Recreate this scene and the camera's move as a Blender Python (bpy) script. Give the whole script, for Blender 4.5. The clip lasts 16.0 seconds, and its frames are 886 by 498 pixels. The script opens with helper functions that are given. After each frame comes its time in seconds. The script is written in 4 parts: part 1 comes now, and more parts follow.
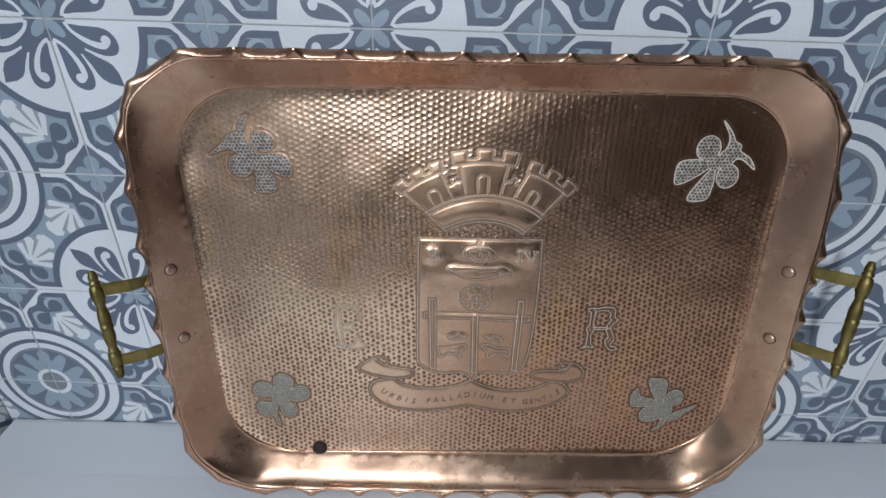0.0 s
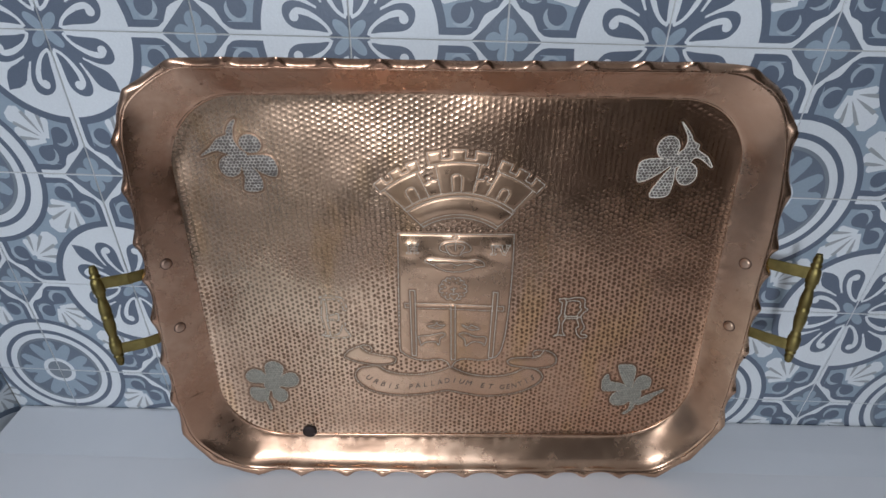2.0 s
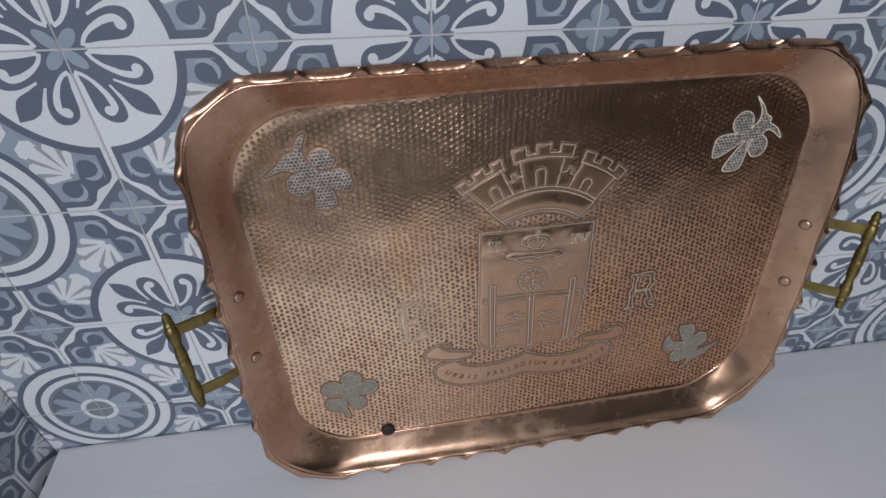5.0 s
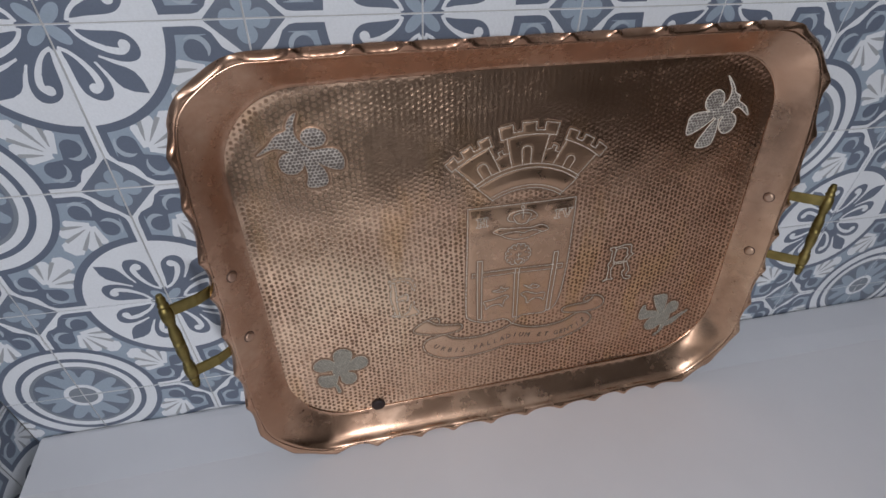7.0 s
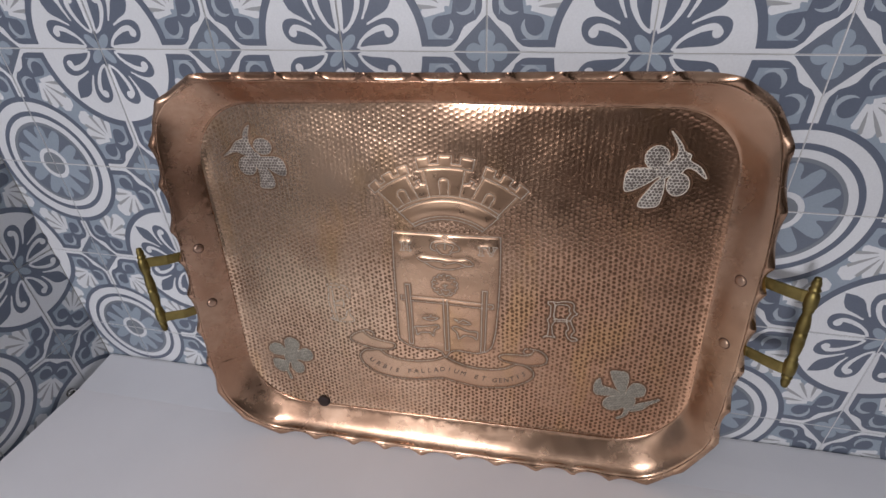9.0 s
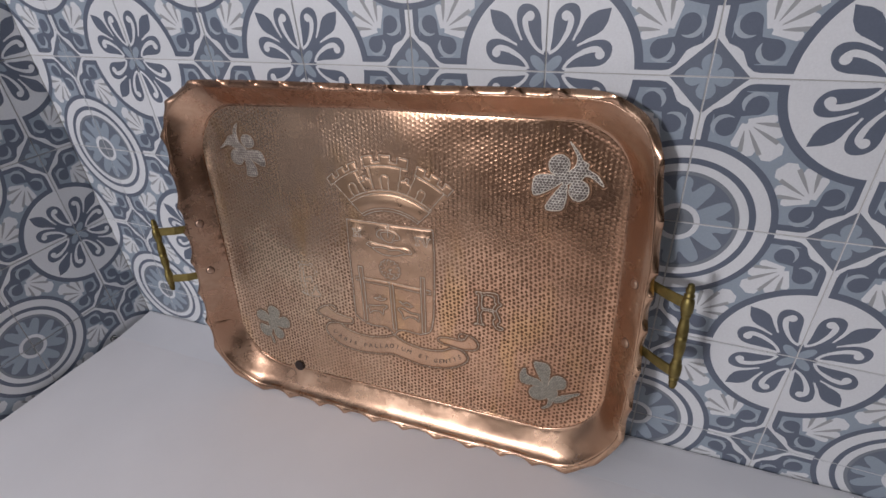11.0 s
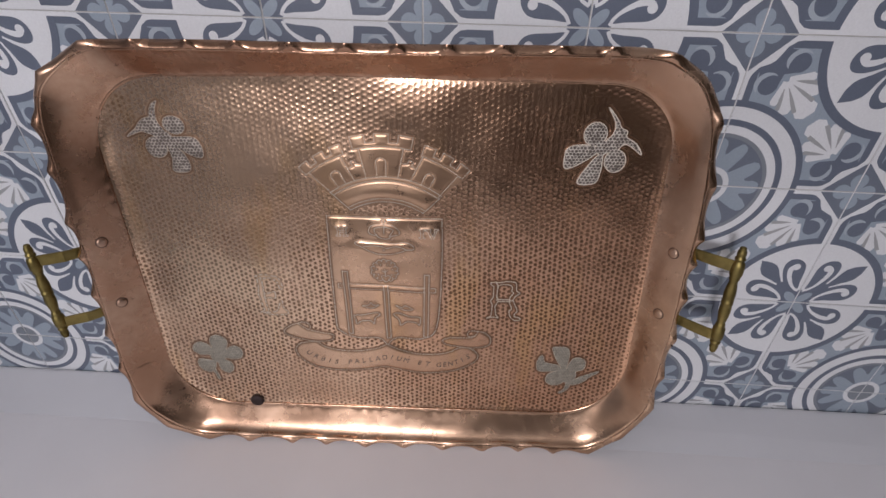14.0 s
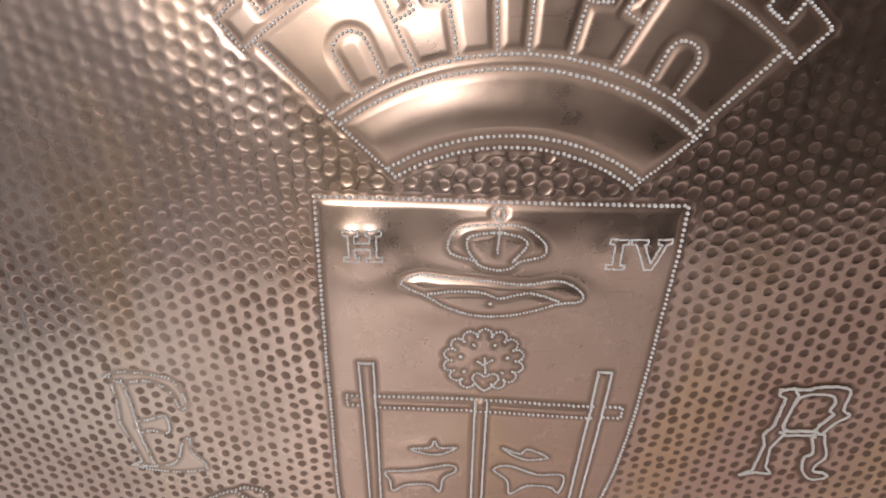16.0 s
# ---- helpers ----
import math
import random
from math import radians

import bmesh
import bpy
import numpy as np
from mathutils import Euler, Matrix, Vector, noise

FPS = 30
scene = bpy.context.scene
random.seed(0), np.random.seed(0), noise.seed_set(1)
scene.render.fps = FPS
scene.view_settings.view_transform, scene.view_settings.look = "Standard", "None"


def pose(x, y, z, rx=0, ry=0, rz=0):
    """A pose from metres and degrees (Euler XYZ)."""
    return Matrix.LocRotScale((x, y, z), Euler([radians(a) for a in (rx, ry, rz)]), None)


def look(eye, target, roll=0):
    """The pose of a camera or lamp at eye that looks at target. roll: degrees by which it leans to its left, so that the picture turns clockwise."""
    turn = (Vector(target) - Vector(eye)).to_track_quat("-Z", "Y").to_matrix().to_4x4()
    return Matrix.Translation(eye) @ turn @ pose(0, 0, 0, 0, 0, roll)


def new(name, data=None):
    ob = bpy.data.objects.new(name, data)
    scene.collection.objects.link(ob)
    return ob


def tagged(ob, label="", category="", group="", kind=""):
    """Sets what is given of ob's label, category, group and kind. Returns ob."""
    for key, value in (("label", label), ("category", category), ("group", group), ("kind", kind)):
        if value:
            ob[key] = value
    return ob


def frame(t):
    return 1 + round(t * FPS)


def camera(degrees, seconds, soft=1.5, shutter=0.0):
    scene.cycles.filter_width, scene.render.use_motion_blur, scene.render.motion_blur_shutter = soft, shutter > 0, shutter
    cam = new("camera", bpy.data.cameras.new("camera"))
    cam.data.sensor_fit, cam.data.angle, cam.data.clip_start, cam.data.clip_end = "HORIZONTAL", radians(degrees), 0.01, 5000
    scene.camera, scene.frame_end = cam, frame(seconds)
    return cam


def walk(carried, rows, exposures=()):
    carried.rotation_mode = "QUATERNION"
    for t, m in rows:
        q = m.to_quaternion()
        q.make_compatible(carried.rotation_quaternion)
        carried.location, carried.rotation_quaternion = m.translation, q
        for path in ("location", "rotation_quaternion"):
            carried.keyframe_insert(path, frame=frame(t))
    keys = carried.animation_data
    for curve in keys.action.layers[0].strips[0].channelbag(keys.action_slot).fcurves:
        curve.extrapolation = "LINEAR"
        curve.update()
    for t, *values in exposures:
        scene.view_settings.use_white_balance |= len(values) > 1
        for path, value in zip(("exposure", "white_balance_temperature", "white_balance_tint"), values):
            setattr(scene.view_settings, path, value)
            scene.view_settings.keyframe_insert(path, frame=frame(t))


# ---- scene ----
cam = camera(83.9, 16.0, soft=1.5)
PATH = [
    (0, (0.418, -0.529, 0.582), (0.38, 1.226, -0.377), 1.7),
    (0.5, (0.431, -0.545, 0.59), (0.396, 1.219, -0.352), 1.7),
    (1, (0.444, -0.555, 0.592), (0.406, 1.215, -0.339), 2.0),
    (1.5, (0.447, -0.555, 0.592), (0.398, 1.215, -0.338), 1.4),
    (2, (0.448, -0.559, 0.602), (0.402, 1.181, -0.383), 1.3),
    (2.5, (0.45, -0.562, 0.601), (0.401, 1.133, -0.458), 1.4),
    (3, (0.451, -0.56, 0.593), (0.397, 1.118, -0.495), 1.3),
    (3.5, (0.44, -0.53, 0.58), (0.39, 1.134, -0.528), 1.4),
    (4, (0.399, -0.506, 0.598), (0.348, 1.153, -0.519), 0.7),
    (4.2, (0.375, -0.496, 0.616), (0.35, 1.158, -0.509), -0.0),
    (6.3, (0.186, -0.495, 0.671), (0.684, 0.932, -0.639), 3.3),
    (6.5, (0.198, -0.496, 0.67), (0.669, 0.94, -0.64), 3.3),
    (7, (0.246, -0.508, 0.661), (0.576, 1.011, -0.597), 1.5),
    (7.5, (0.311, -0.511, 0.664), (0.526, 1.065, -0.548), -0.1),
    (8, (0.391, -0.527, 0.665), (0.411, 1.118, -0.473), -0.2),
    (8.5, (0.481, -0.549, 0.655), (0.31, 1.116, -0.441), -1.2),
    (9, (0.576, -0.553, 0.646), (0.168, 1.082, -0.431), -2.4),
    (9.5, (0.684, -0.548, 0.645), (0.086, 1.012, -0.455), -3.3),
    (9.7, (0.715, -0.56, 0.643), (0.062, 0.971, -0.465), -2.5),
    (11.8, (0.786, -0.574, 0.681), (0.071, 0.989, -0.343), -3.6),
    (12, (0.762, -0.571, 0.683), (0.087, 1.005, -0.346), -4.3),
    (12.5, (0.676, -0.56, 0.68), (0.209, 1.078, -0.368), -4.3),
    (13, (0.598, -0.557, 0.66), (0.297, 1.081, -0.448), -2.2),
    (13.5, (0.574, -0.553, 0.647), (0.389, 1.079, -0.494), -0.8),
    (14, (0.555, -0.536, 0.633), (0.447, 1.106, -0.504), 1.1),
    (14.5, (0.508, -0.465, 0.594), (0.411, 1.198, -0.512), 1.9),
    (15, (0.471, -0.375, 0.542), (0.384, 1.291, -0.562), 1.6),
    (15.5, (0.449, -0.283, 0.477), (0.39, 1.396, -0.608), 1.6),
    (16, (0.431, -0.197, 0.409), (0.403, 1.485, -0.673), 2.4),
]
# seconds, stops, kelvin, tint of the clip's own camera
EXPOSURES = [(0, 0.05, 5700, 3), (2, -0.06, 5780, 4), (3, -0.11, 5950, 7), (4.2, -0.10, 6020, 9), (6.5, -0.14, 6100, 9), (7.5, -0.06, 6200, 10), (9, -0.06, 6400, 13),
             (11.8, -0.13, 6450, 14), (12.5, -0.15, 6580, 15), (13.5, -0.13, 6560, 16), (14.5, -0.02, 6450, 16), (15.2, 0.11, 6400, 14), (16, 0.38, 5700, 10)]
walk(cam, [(t, look(eye, target, roll)) for t, eye, target, roll in PATH], EXPOSURES)

# ---- world and lights ----
world = bpy.data.worlds.new("world")
scene.world = world
world.use_nodes = True
world.node_tree.nodes["Background"].inputs[0].default_value = (0.8, 0.85, 0.95, 1)
world.node_tree.nodes["Background"].inputs[1].default_value = 0.02


def area_lamp(name, place, target, sx, sy, watts, colour):
    data = bpy.data.lights.new(name, "AREA")
    data.shape, data.size, data.size_y, data.energy, data.color = "RECTANGLE", sx, sy, watts, colour
    ob = new(name, data)
    ob.matrix_world = look(place, target)
    return ob


# fixed stand-in, added for a small light carried beside the camera
area_lamp("stand_in_light", (0.0, -2.15, 1.10), (0.32, -0.10, 0.20), 0.24, 0.20, 23.0, (0.98, 0.965, 1.0))
# unseen soft source under the ceiling, added as ambient fill
area_lamp("ambient_fill", (0.0, -1.50, 1.50), (0.0, -1.20, 0.0), 1.0, 0.8, 3.2, (0.98, 0.965, 1.0))

# ---- materials ----


class Nodes:
    """Small helper to wire a Principled material."""

    def __init__(self, name):
        self.mat = bpy.data.materials.new(name)
        self.mat.use_nodes = True
        self.tree = self.mat.node_tree
        self.bsdf = self.tree.nodes["Principled BSDF"]

    def add(self, kind, **inputs):
        n = self.tree.nodes.new(kind)
        for k, v in inputs.items():
            n.inputs[k.replace("_", " ")].default_value = v
        return n

    def link(self, a, b):
        self.tree.links.new(a, b)

    def coords(self):
        return self.add("ShaderNodeTexCoord").outputs["Object"]

    def noise(self, scale, detail=4.0, rough=0.55, vec=None):
        n = self.add("ShaderNodeTexNoise", Scale=scale, Detail=detail, Roughness=rough)
        self.link(vec or self.coords(), n.inputs["Vector"])
        return n.outputs["Fac"]

    def ramp(self, fac, stops):
        r = self.add("ShaderNodeValToRGB")
        r.color_ramp.elements[0].position, r.color_ramp.elements[0].color = stops[0][0], (*stops[0][1], 1)
        r.color_ramp.elements[1].position, r.color_ramp.elements[1].color = stops[-1][0], (*stops[-1][1], 1)
        for p, c in stops[1:-1]:
            r.color_ramp.elements.new(p).color = (*c, 1)
        self.link(fac, r.inputs[0])
        return r.outputs["Color"]

    def mix(self, fac, a, b, mode="MIX"):
        m = self.tree.nodes.new("ShaderNodeMix")
        m.data_type, m.blend_type = "RGBA", mode
        for sock, v in ((m.inputs[0], fac), (m.inputs[6], a), (m.inputs[7], b)):
            if isinstance(v, (int, float)):
                sock.default_value = v
            elif isinstance(v, tuple):
                sock.default_value = (*v, 1)
            else:
                self.link(v, sock)
        return m.outputs[2]

    def math(self, op, a, b=0.0):
        m = self.tree.nodes.new("ShaderNodeMath")
        m.operation = op
        for sock, v in ((m.inputs[0], a), (m.inputs[1], b)):
            if isinstance(v, (int, float)):
                sock.default_value = v
            else:
                self.link(v, sock)
        return m.outputs[0]

    def span(self, fac, lo, hi):
        m = self.add("ShaderNodeMapRange")
        m.inputs["To Min"].default_value, m.inputs["To Max"].default_value = lo, hi
        self.link(fac, m.inputs["Value"])
        return m.outputs["Result"]

    def attr(self, name):
        a = self.tree.nodes.new("ShaderNodeAttribute")
        a.attribute_name = name
        return a.outputs["Fac"]

    def bump(self, height, strength, distance):
        b = self.add("ShaderNodeBump", Strength=strength, Distance=distance)
        self.link(height, b.inputs["Height"])
        self.link(b.outputs["Normal"], self.bsdf.inputs["Normal"])

    def set(self, **inputs):
        for k, v in inputs.items():
            sock = self.bsdf.inputs[k.replace("_", " ")]
            if isinstance(v, (int, float)):
                sock.default_value = v
            elif isinstance(v, tuple):
                sock.default_value = (*v, 1)
            else:
                self.link(v, sock)
        return self.mat


def tile_glaze(name, colour):
    """Satin printed porcelain: a faint mottled print and an uneven glaze."""
    m = Nodes(name)
    info = m.tree.nodes.new("ShaderNodeObjectInfo")
    tone = m.span(info.outputs["Random"], 0.94, 1.04)
    fine = m.span(m.noise(420, 3), 0.90, 1.08)
    broad = m.span(m.noise(14, 3), 0.95, 1.05)
    k = m.math("MULTIPLY", m.math("MULTIPLY", tone, fine), broad)
    grey = m.tree.nodes.new("ShaderNodeCombineColor")
    for i in range(3):
        m.link(k, grey.inputs[i])
    col = m.mix(1.0, colour, grey.outputs[0], "MULTIPLY")
    m.bump(m.noise(300, 2), 0.35, 0.0012)
    return m.set(Base_Color=col, Roughness=m.span(m.noise(60, 3), 0.34, 0.46))


TILE_WHITE = tile_glaze("tile_white", (0.76, 0.775, 0.79))
TILE_DARK = tile_glaze("tile_slate", (0.136, 0.160, 0.210))
TILE_SLATE = tile_glaze("tile_soft_slate", (0.160, 0.186, 0.232))
TILE_PALE = tile_glaze("tile_pale_blue", (0.42, 0.475, 0.525))
TILE_SLIT = tile_glaze("tile_pale_grey", (0.375, 0.385, 0.390))
TILE_MID = tile_glaze("tile_blue_grey", (0.325, 0.385, 0.450))
TILE_GREY = tile_glaze("tile_warm_grey", (0.230, 0.255, 0.285))


def grout_material():
    m = Nodes("grout")
    col = m.ramp(m.noise(90), [(0.3, (0.46, 0.45, 0.43)), (0.7, (0.58, 0.57, 0.55))])
    m.bump(m.noise(700), 0.4, 0.001)
    return m.set(Base_Color=col, Roughness=0.9)


def copper(name, light, dark, rough, hollow=False):
    """Polished old copper with brown tarnish, finger marks and fine scratches."""
    m = Nodes(name)
    big = m.noise(7.0, 5, 0.6)
    small = m.noise(60.0, 5, 0.65)
    col = m.ramp(big, [(0.30, dark), (0.62, light)])
    col = m.mix(m.span(small, 0.0, 0.30), col, (0.42, 0.20, 0.11))
    gold = m.ramp(m.noise(4.0, 3), [(0.55, (0, 0, 0)), (0.72, (1, 1, 1))])
    col = m.mix(m.math("MULTIPLY", gold, 0.35), col, (0.74, 0.47, 0.22))
    r = m.math("ADD", m.span(small, rough - 0.07, rough + 0.07), m.span(big, 0.04, -0.04))
    xyz = m.tree.nodes.new("ShaderNodeSeparateXYZ")
    m.link(m.coords(), xyz.inputs[0])
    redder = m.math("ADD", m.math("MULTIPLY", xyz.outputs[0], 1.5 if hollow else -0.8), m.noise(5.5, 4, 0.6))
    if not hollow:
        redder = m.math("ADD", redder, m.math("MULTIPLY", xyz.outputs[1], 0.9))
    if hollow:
        # tan at one end of the floor, a darker red-brown at the other
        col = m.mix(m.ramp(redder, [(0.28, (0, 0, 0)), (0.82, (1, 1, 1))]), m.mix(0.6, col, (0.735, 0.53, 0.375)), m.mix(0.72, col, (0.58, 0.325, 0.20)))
        streak = m.add("ShaderNodeMapping")
        streak.inputs["Scale"].default_value = (15, 5, 15)
        m.link(m.coords(), streak.inputs["Vector"])
        gold = m.ramp(m.noise(1.0, 3, 0.5, streak.outputs[0]), [(0.56, (0, 0, 0)), (0.68, (1, 1, 1))])
        col = m.mix(m.math("MULTIPLY", gold, 0.45), col, (0.70, 0.42, 0.18))
        # pale patch mixed in to brighten one side of the floor
        lit_patch = m.math("MULTIPLY", m.attr("lit_patch"), m.span(m.noise(9.0, 4, 0.6), 0.35, 1.0))
        col = m.mix(lit_patch, col, (0.90, 0.71, 0.50))
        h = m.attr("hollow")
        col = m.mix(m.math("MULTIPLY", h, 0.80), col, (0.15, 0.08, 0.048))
        r = m.math("ADD", m.math("ADD", r, m.math("MULTIPLY", h, 0.15)), m.math("MULTIPLY", lit_patch, 0.12))
        # the smooth crest keeps cloudy stains, wiped streaks and fine scratches
        crest = m.attr("crest")
        cloud = m.ramp(m.noise(24.0, 6, 0.62), [(0.38, (0, 0, 0)), (0.66, (1, 1, 1))])
        col = m.mix(m.math("MULTIPLY", m.math("MULTIPLY", m.math("ADD", m.math("MULTIPLY", cloud, 0.4), 0.60), crest), 0.85), col, (0.45, 0.295, 0.19))
        wipe = m.add("ShaderNodeMapping")
        wipe.inputs["Rotation"].default_value = (0, 0, 0.5)
        wipe.inputs["Scale"].default_value = (45, 640, 45)
        m.link(m.coords(), wipe.inputs["Vector"])
        line = m.ramp(m.noise(1.0, 2, 0.5, wipe.outputs[0]), [(0.66, (0, 0, 0)), (0.74, (1, 1, 1))])
        col = m.mix(m.math("MULTIPLY", m.math("MULTIPLY", line, crest), 0.35), col, (0.30, 0.17, 0.11))
        r = m.math("ADD", r, m.math("MULTIPLY", crest, m.span(m.noise(38.0, 5, 0.65), -0.02, 0.16)))
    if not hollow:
        # darker, redder towards -x and the top: dark reflections painted into the side's colour
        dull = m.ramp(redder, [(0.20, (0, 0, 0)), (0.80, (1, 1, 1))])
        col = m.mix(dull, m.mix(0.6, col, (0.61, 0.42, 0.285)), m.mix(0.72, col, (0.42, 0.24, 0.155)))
        r = m.math("ADD", r, m.span(m.noise(13.0, 5, 0.65), -0.08, 0.16))
        smear = m.ramp(m.noise(17.0, 6, 0.7), [(0.42, (0, 0, 0)), (0.66, (1, 1, 1))])
        col = m.mix(m.math("MULTIPLY", smear, 0.55), col, (0.38, 0.22, 0.14))
        wear = m.ramp(m.noise(6.5, 6, 0.7), [(0.50, (0, 0, 0)), (0.64, (1, 1, 1))])
        col = m.mix(m.math("MULTIPLY", wear, 0.40), col, (0.72, 0.53, 0.39))
        r = m.math("ADD", r, m.math("MULTIPLY", wear, 0.06))
        pit = m.ramp(m.noise(46.0, 2, 0.5), [(0.22, (1, 1, 1)), (0.255, (0, 0, 0))])
        col = m.mix(m.math("MULTIPLY", pit, 0.8), col, (0.10, 0.045, 0.03))
    scratch = m.add("ShaderNodeMapping")
    scratch.inputs["Scale"].default_value = (30, 900, 30)
    m.link(m.coords(), scratch.inputs["Vector"])
    if hollow:
        m.bump(m.noise(160.0, 4, 0.6), 0.06, 0.0006)
    else:
        m.bump(m.math("ADD", m.math("MULTIPLY", m.noise(1.0, 3, 0.6, scratch.outputs[0]), 0.05), m.noise(26.0, 3, 0.5)), 0.12, 0.0035)
    return m.set(Base_Color=col, Metallic=1.0, Roughness=r)


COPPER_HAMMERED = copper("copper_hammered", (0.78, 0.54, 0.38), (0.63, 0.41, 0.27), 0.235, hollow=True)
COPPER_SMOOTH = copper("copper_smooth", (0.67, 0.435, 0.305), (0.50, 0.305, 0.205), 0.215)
COPPER_RIVET = copper("copper_rivet", (0.84, 0.74, 0.66), (0.58, 0.45, 0.36), 0.33)


def tinned(name, colour, rough):
    m = Nodes(name)
    col = m.mix(m.span(m.noise(180, 4), 0.0, 0.3), colour, (0.36, 0.31, 0.26))
    return m.set(Base_Color=col, Metallic=0.30, Roughness=rough)


TINNED_BEAD = tinned("tinned_bead", (0.80, 0.73, 0.62), 0.34)
TINNED_DULL = tinned("tinned_dull", (0.60, 0.52, 0.42), 0.40)
TINNED_RIBBON = tinned("tinned_ribbon", (0.66, 0.575, 0.46), 0.38)
TINNED_DARK = tinned("tinned_dark", (0.17, 0.115, 0.085), 0.40)


def brass_material():
    m = Nodes("old_brass")
    col = m.ramp(m.noise(45, 5), [(0.3, (0.16, 0.122, 0.042)), (0.7, (0.34, 0.272, 0.10))])
    m.bump(m.noise(220, 4), 0.12, 0.0008)
    return m.set(Base_Color=col, Metallic=1.0, Roughness=m.span(m.noise(90), 0.36, 0.56))


def white_laminate(name, tone):
    m = Nodes(name)
    specks = m.ramp(m.noise(38, 2), [(0.19, (0.45, 0.44, 0.42)), (0.215, (1, 1, 1))])
    col = m.mix(1.0, m.ramp(m.noise(3.5, 5), [(0.3, tuple(c * 0.93 for c in tone)), (0.7, tone)]), specks, "MULTIPLY")
    m.bump(m.noise(260, 3), 0.10, 0.0008)
    return m.set(Base_Color=col, Roughness=m.span(m.noise(9, 4), 0.38, 0.52))


def plaster(name, colour):
    m = Nodes(name)
    k = m.ramp(m.noise(3, 5), [(0.3, tuple(c * 0.93 for c in colour)), (0.7, colour)])
    m.bump(m.noise(120, 4), 0.2, 0.002)
    return m.set(Base_Color=k, Roughness=0.85)


GROUT = grout_material()
BRASS = brass_material()
LAMINATE = white_laminate("white_laminate", (0.83, 0.815, 0.825))
# same laminate made greyer, with the rear strip's shade in its colour
LAMINATE_SHADED = white_laminate("shaded_white_laminate", (0.765, 0.765, 0.785))
PLASTER = plaster("wall_paint", (0.24, 0.232, 0.225))
PLASTER_DARK = plaster("dark_wall_paint", (0.22, 0.20, 0.18))
CEILING = plaster("ceiling_paint", (0.78, 0.78, 0.77))
FLOORING = plaster("grey_floor", (0.09, 0.08, 0.07))

# ---- mesh helpers ----


def mesh_object(name, verts, faces, material, parent=None, label="", smooth=False):
    me = bpy.data.meshes.new(name)
    me.from_pydata([tuple(v) for v in verts], [], faces)
    me.materials.append(material)
    if smooth:
        me.shade_smooth()
    me.update()
    ob = new(name, me)
    if parent:
        ob.parent = parent
    if label:
        tagged(ob, label)
    return ob


def part(name, bm, material, parent, label="", smooth=True):
    """Links a bmesh as one mesh object under a thing or a part."""
    me = bpy.data.meshes.new(name)
    bm.normal_update()
    bm.to_mesh(me)
    bm.free()
    me.materials.append(material)
    if smooth:
        me.shade_smooth()
    ob = new(name, me)
    ob.parent = parent
    if label:
        tagged(ob, label)
    return ob


def box(name, lo, hi, material, parent=None, bevel=0.0):
    bm = bmesh.new()
    bmesh.ops.create_cube(bm, size=1.0)
    for v in bm.verts:
        v.co = Vector([lo[i] + (v.co[i] + 0.5) * (hi[i] - lo[i]) for i in range(3)])
    if bevel:
        bmesh.ops.bevel(bm, geom=bm.edges[:], offset=bevel, segments=2, affect="EDGES")
    return part(name, bm, material, parent, smooth=False)


def lathe(bm, profile, steps=24, m=Matrix()):
    """Turned solid: profile of (radius, height) about local z."""
    rings = []
    for r, h in profile:
        rings.append([bm.verts.new(m @ Vector((r * math.cos(a), r * math.sin(a), h)))
                      for a in (2 * math.pi * i / steps for i in range(steps))])
    for a, b in zip(rings, rings[1:]):
        for i in range(steps):
            bm.faces.new((a[i], a[(i + 1) % steps], b[(i + 1) % steps], b[i]))
    bm.faces.new(rings[0][::-1])
    bm.faces.new(rings[-1])
    return bm


# ---- the room ----
T = 0.165            # tile
Z0 = 3.26 * T        # height of a joint row over the bench datum
LEFT = -0.265        # tiled side wall
TILE_DEPTH = 0.008
Z_FLOOR, Z_CEIL, X_RIGHT, Y_FRONT = -0.92, 1.55, 2.8, -2.6

tagged(box("wall_back", (LEFT - 0.15, 0.0012, Z_FLOOR), (X_RIGHT, 0.15, Z_CEIL), GROUT), "tiled back wall with slate blue patterned tiles", "wall", kind="structure")
tagged(box("wall_side", (LEFT - 0.15, Y_FRONT, Z_FLOOR), (LEFT - 0.0012, 0.0012, Z_CEIL), GROUT), "tiled side wall meeting the back wall in a corner", "wall", kind="structure")
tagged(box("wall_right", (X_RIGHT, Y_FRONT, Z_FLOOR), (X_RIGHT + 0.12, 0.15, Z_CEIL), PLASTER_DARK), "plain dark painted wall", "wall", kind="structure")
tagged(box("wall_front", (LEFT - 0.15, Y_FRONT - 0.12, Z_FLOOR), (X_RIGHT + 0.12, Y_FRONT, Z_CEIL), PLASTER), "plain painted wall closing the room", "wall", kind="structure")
tagged(box("floor", (LEFT - 0.15, Y_FRONT - 0.12, Z_FLOOR - 0.1), (X_RIGHT + 0.12, 0.15, Z_FLOOR), FLOORING), "plain dark grey floor", "floor", kind="structure")
tagged(box("ceiling", (LEFT - 0.15, Y_FRONT - 0.12, Z_CEIL), (X_RIGHT + 0.12, 0.15, Z_CEIL + 0.1), CEILING), "plain white ceiling", "ceiling", kind="structure")

# ---- the bench top: a white slab that is slightly out of level ----
SLOPE = 0.028


def bench_z(x):
    return -0.040 + SLOPE * x


bench = tagged(new("table"), "white laminate table top pushed into the tiled corner", "table")
bench.matrix_world = Matrix.Translation((0, 0, -0.040)) @ Matrix.Rotation(-math.atan(SLOPE), 4, "Y")


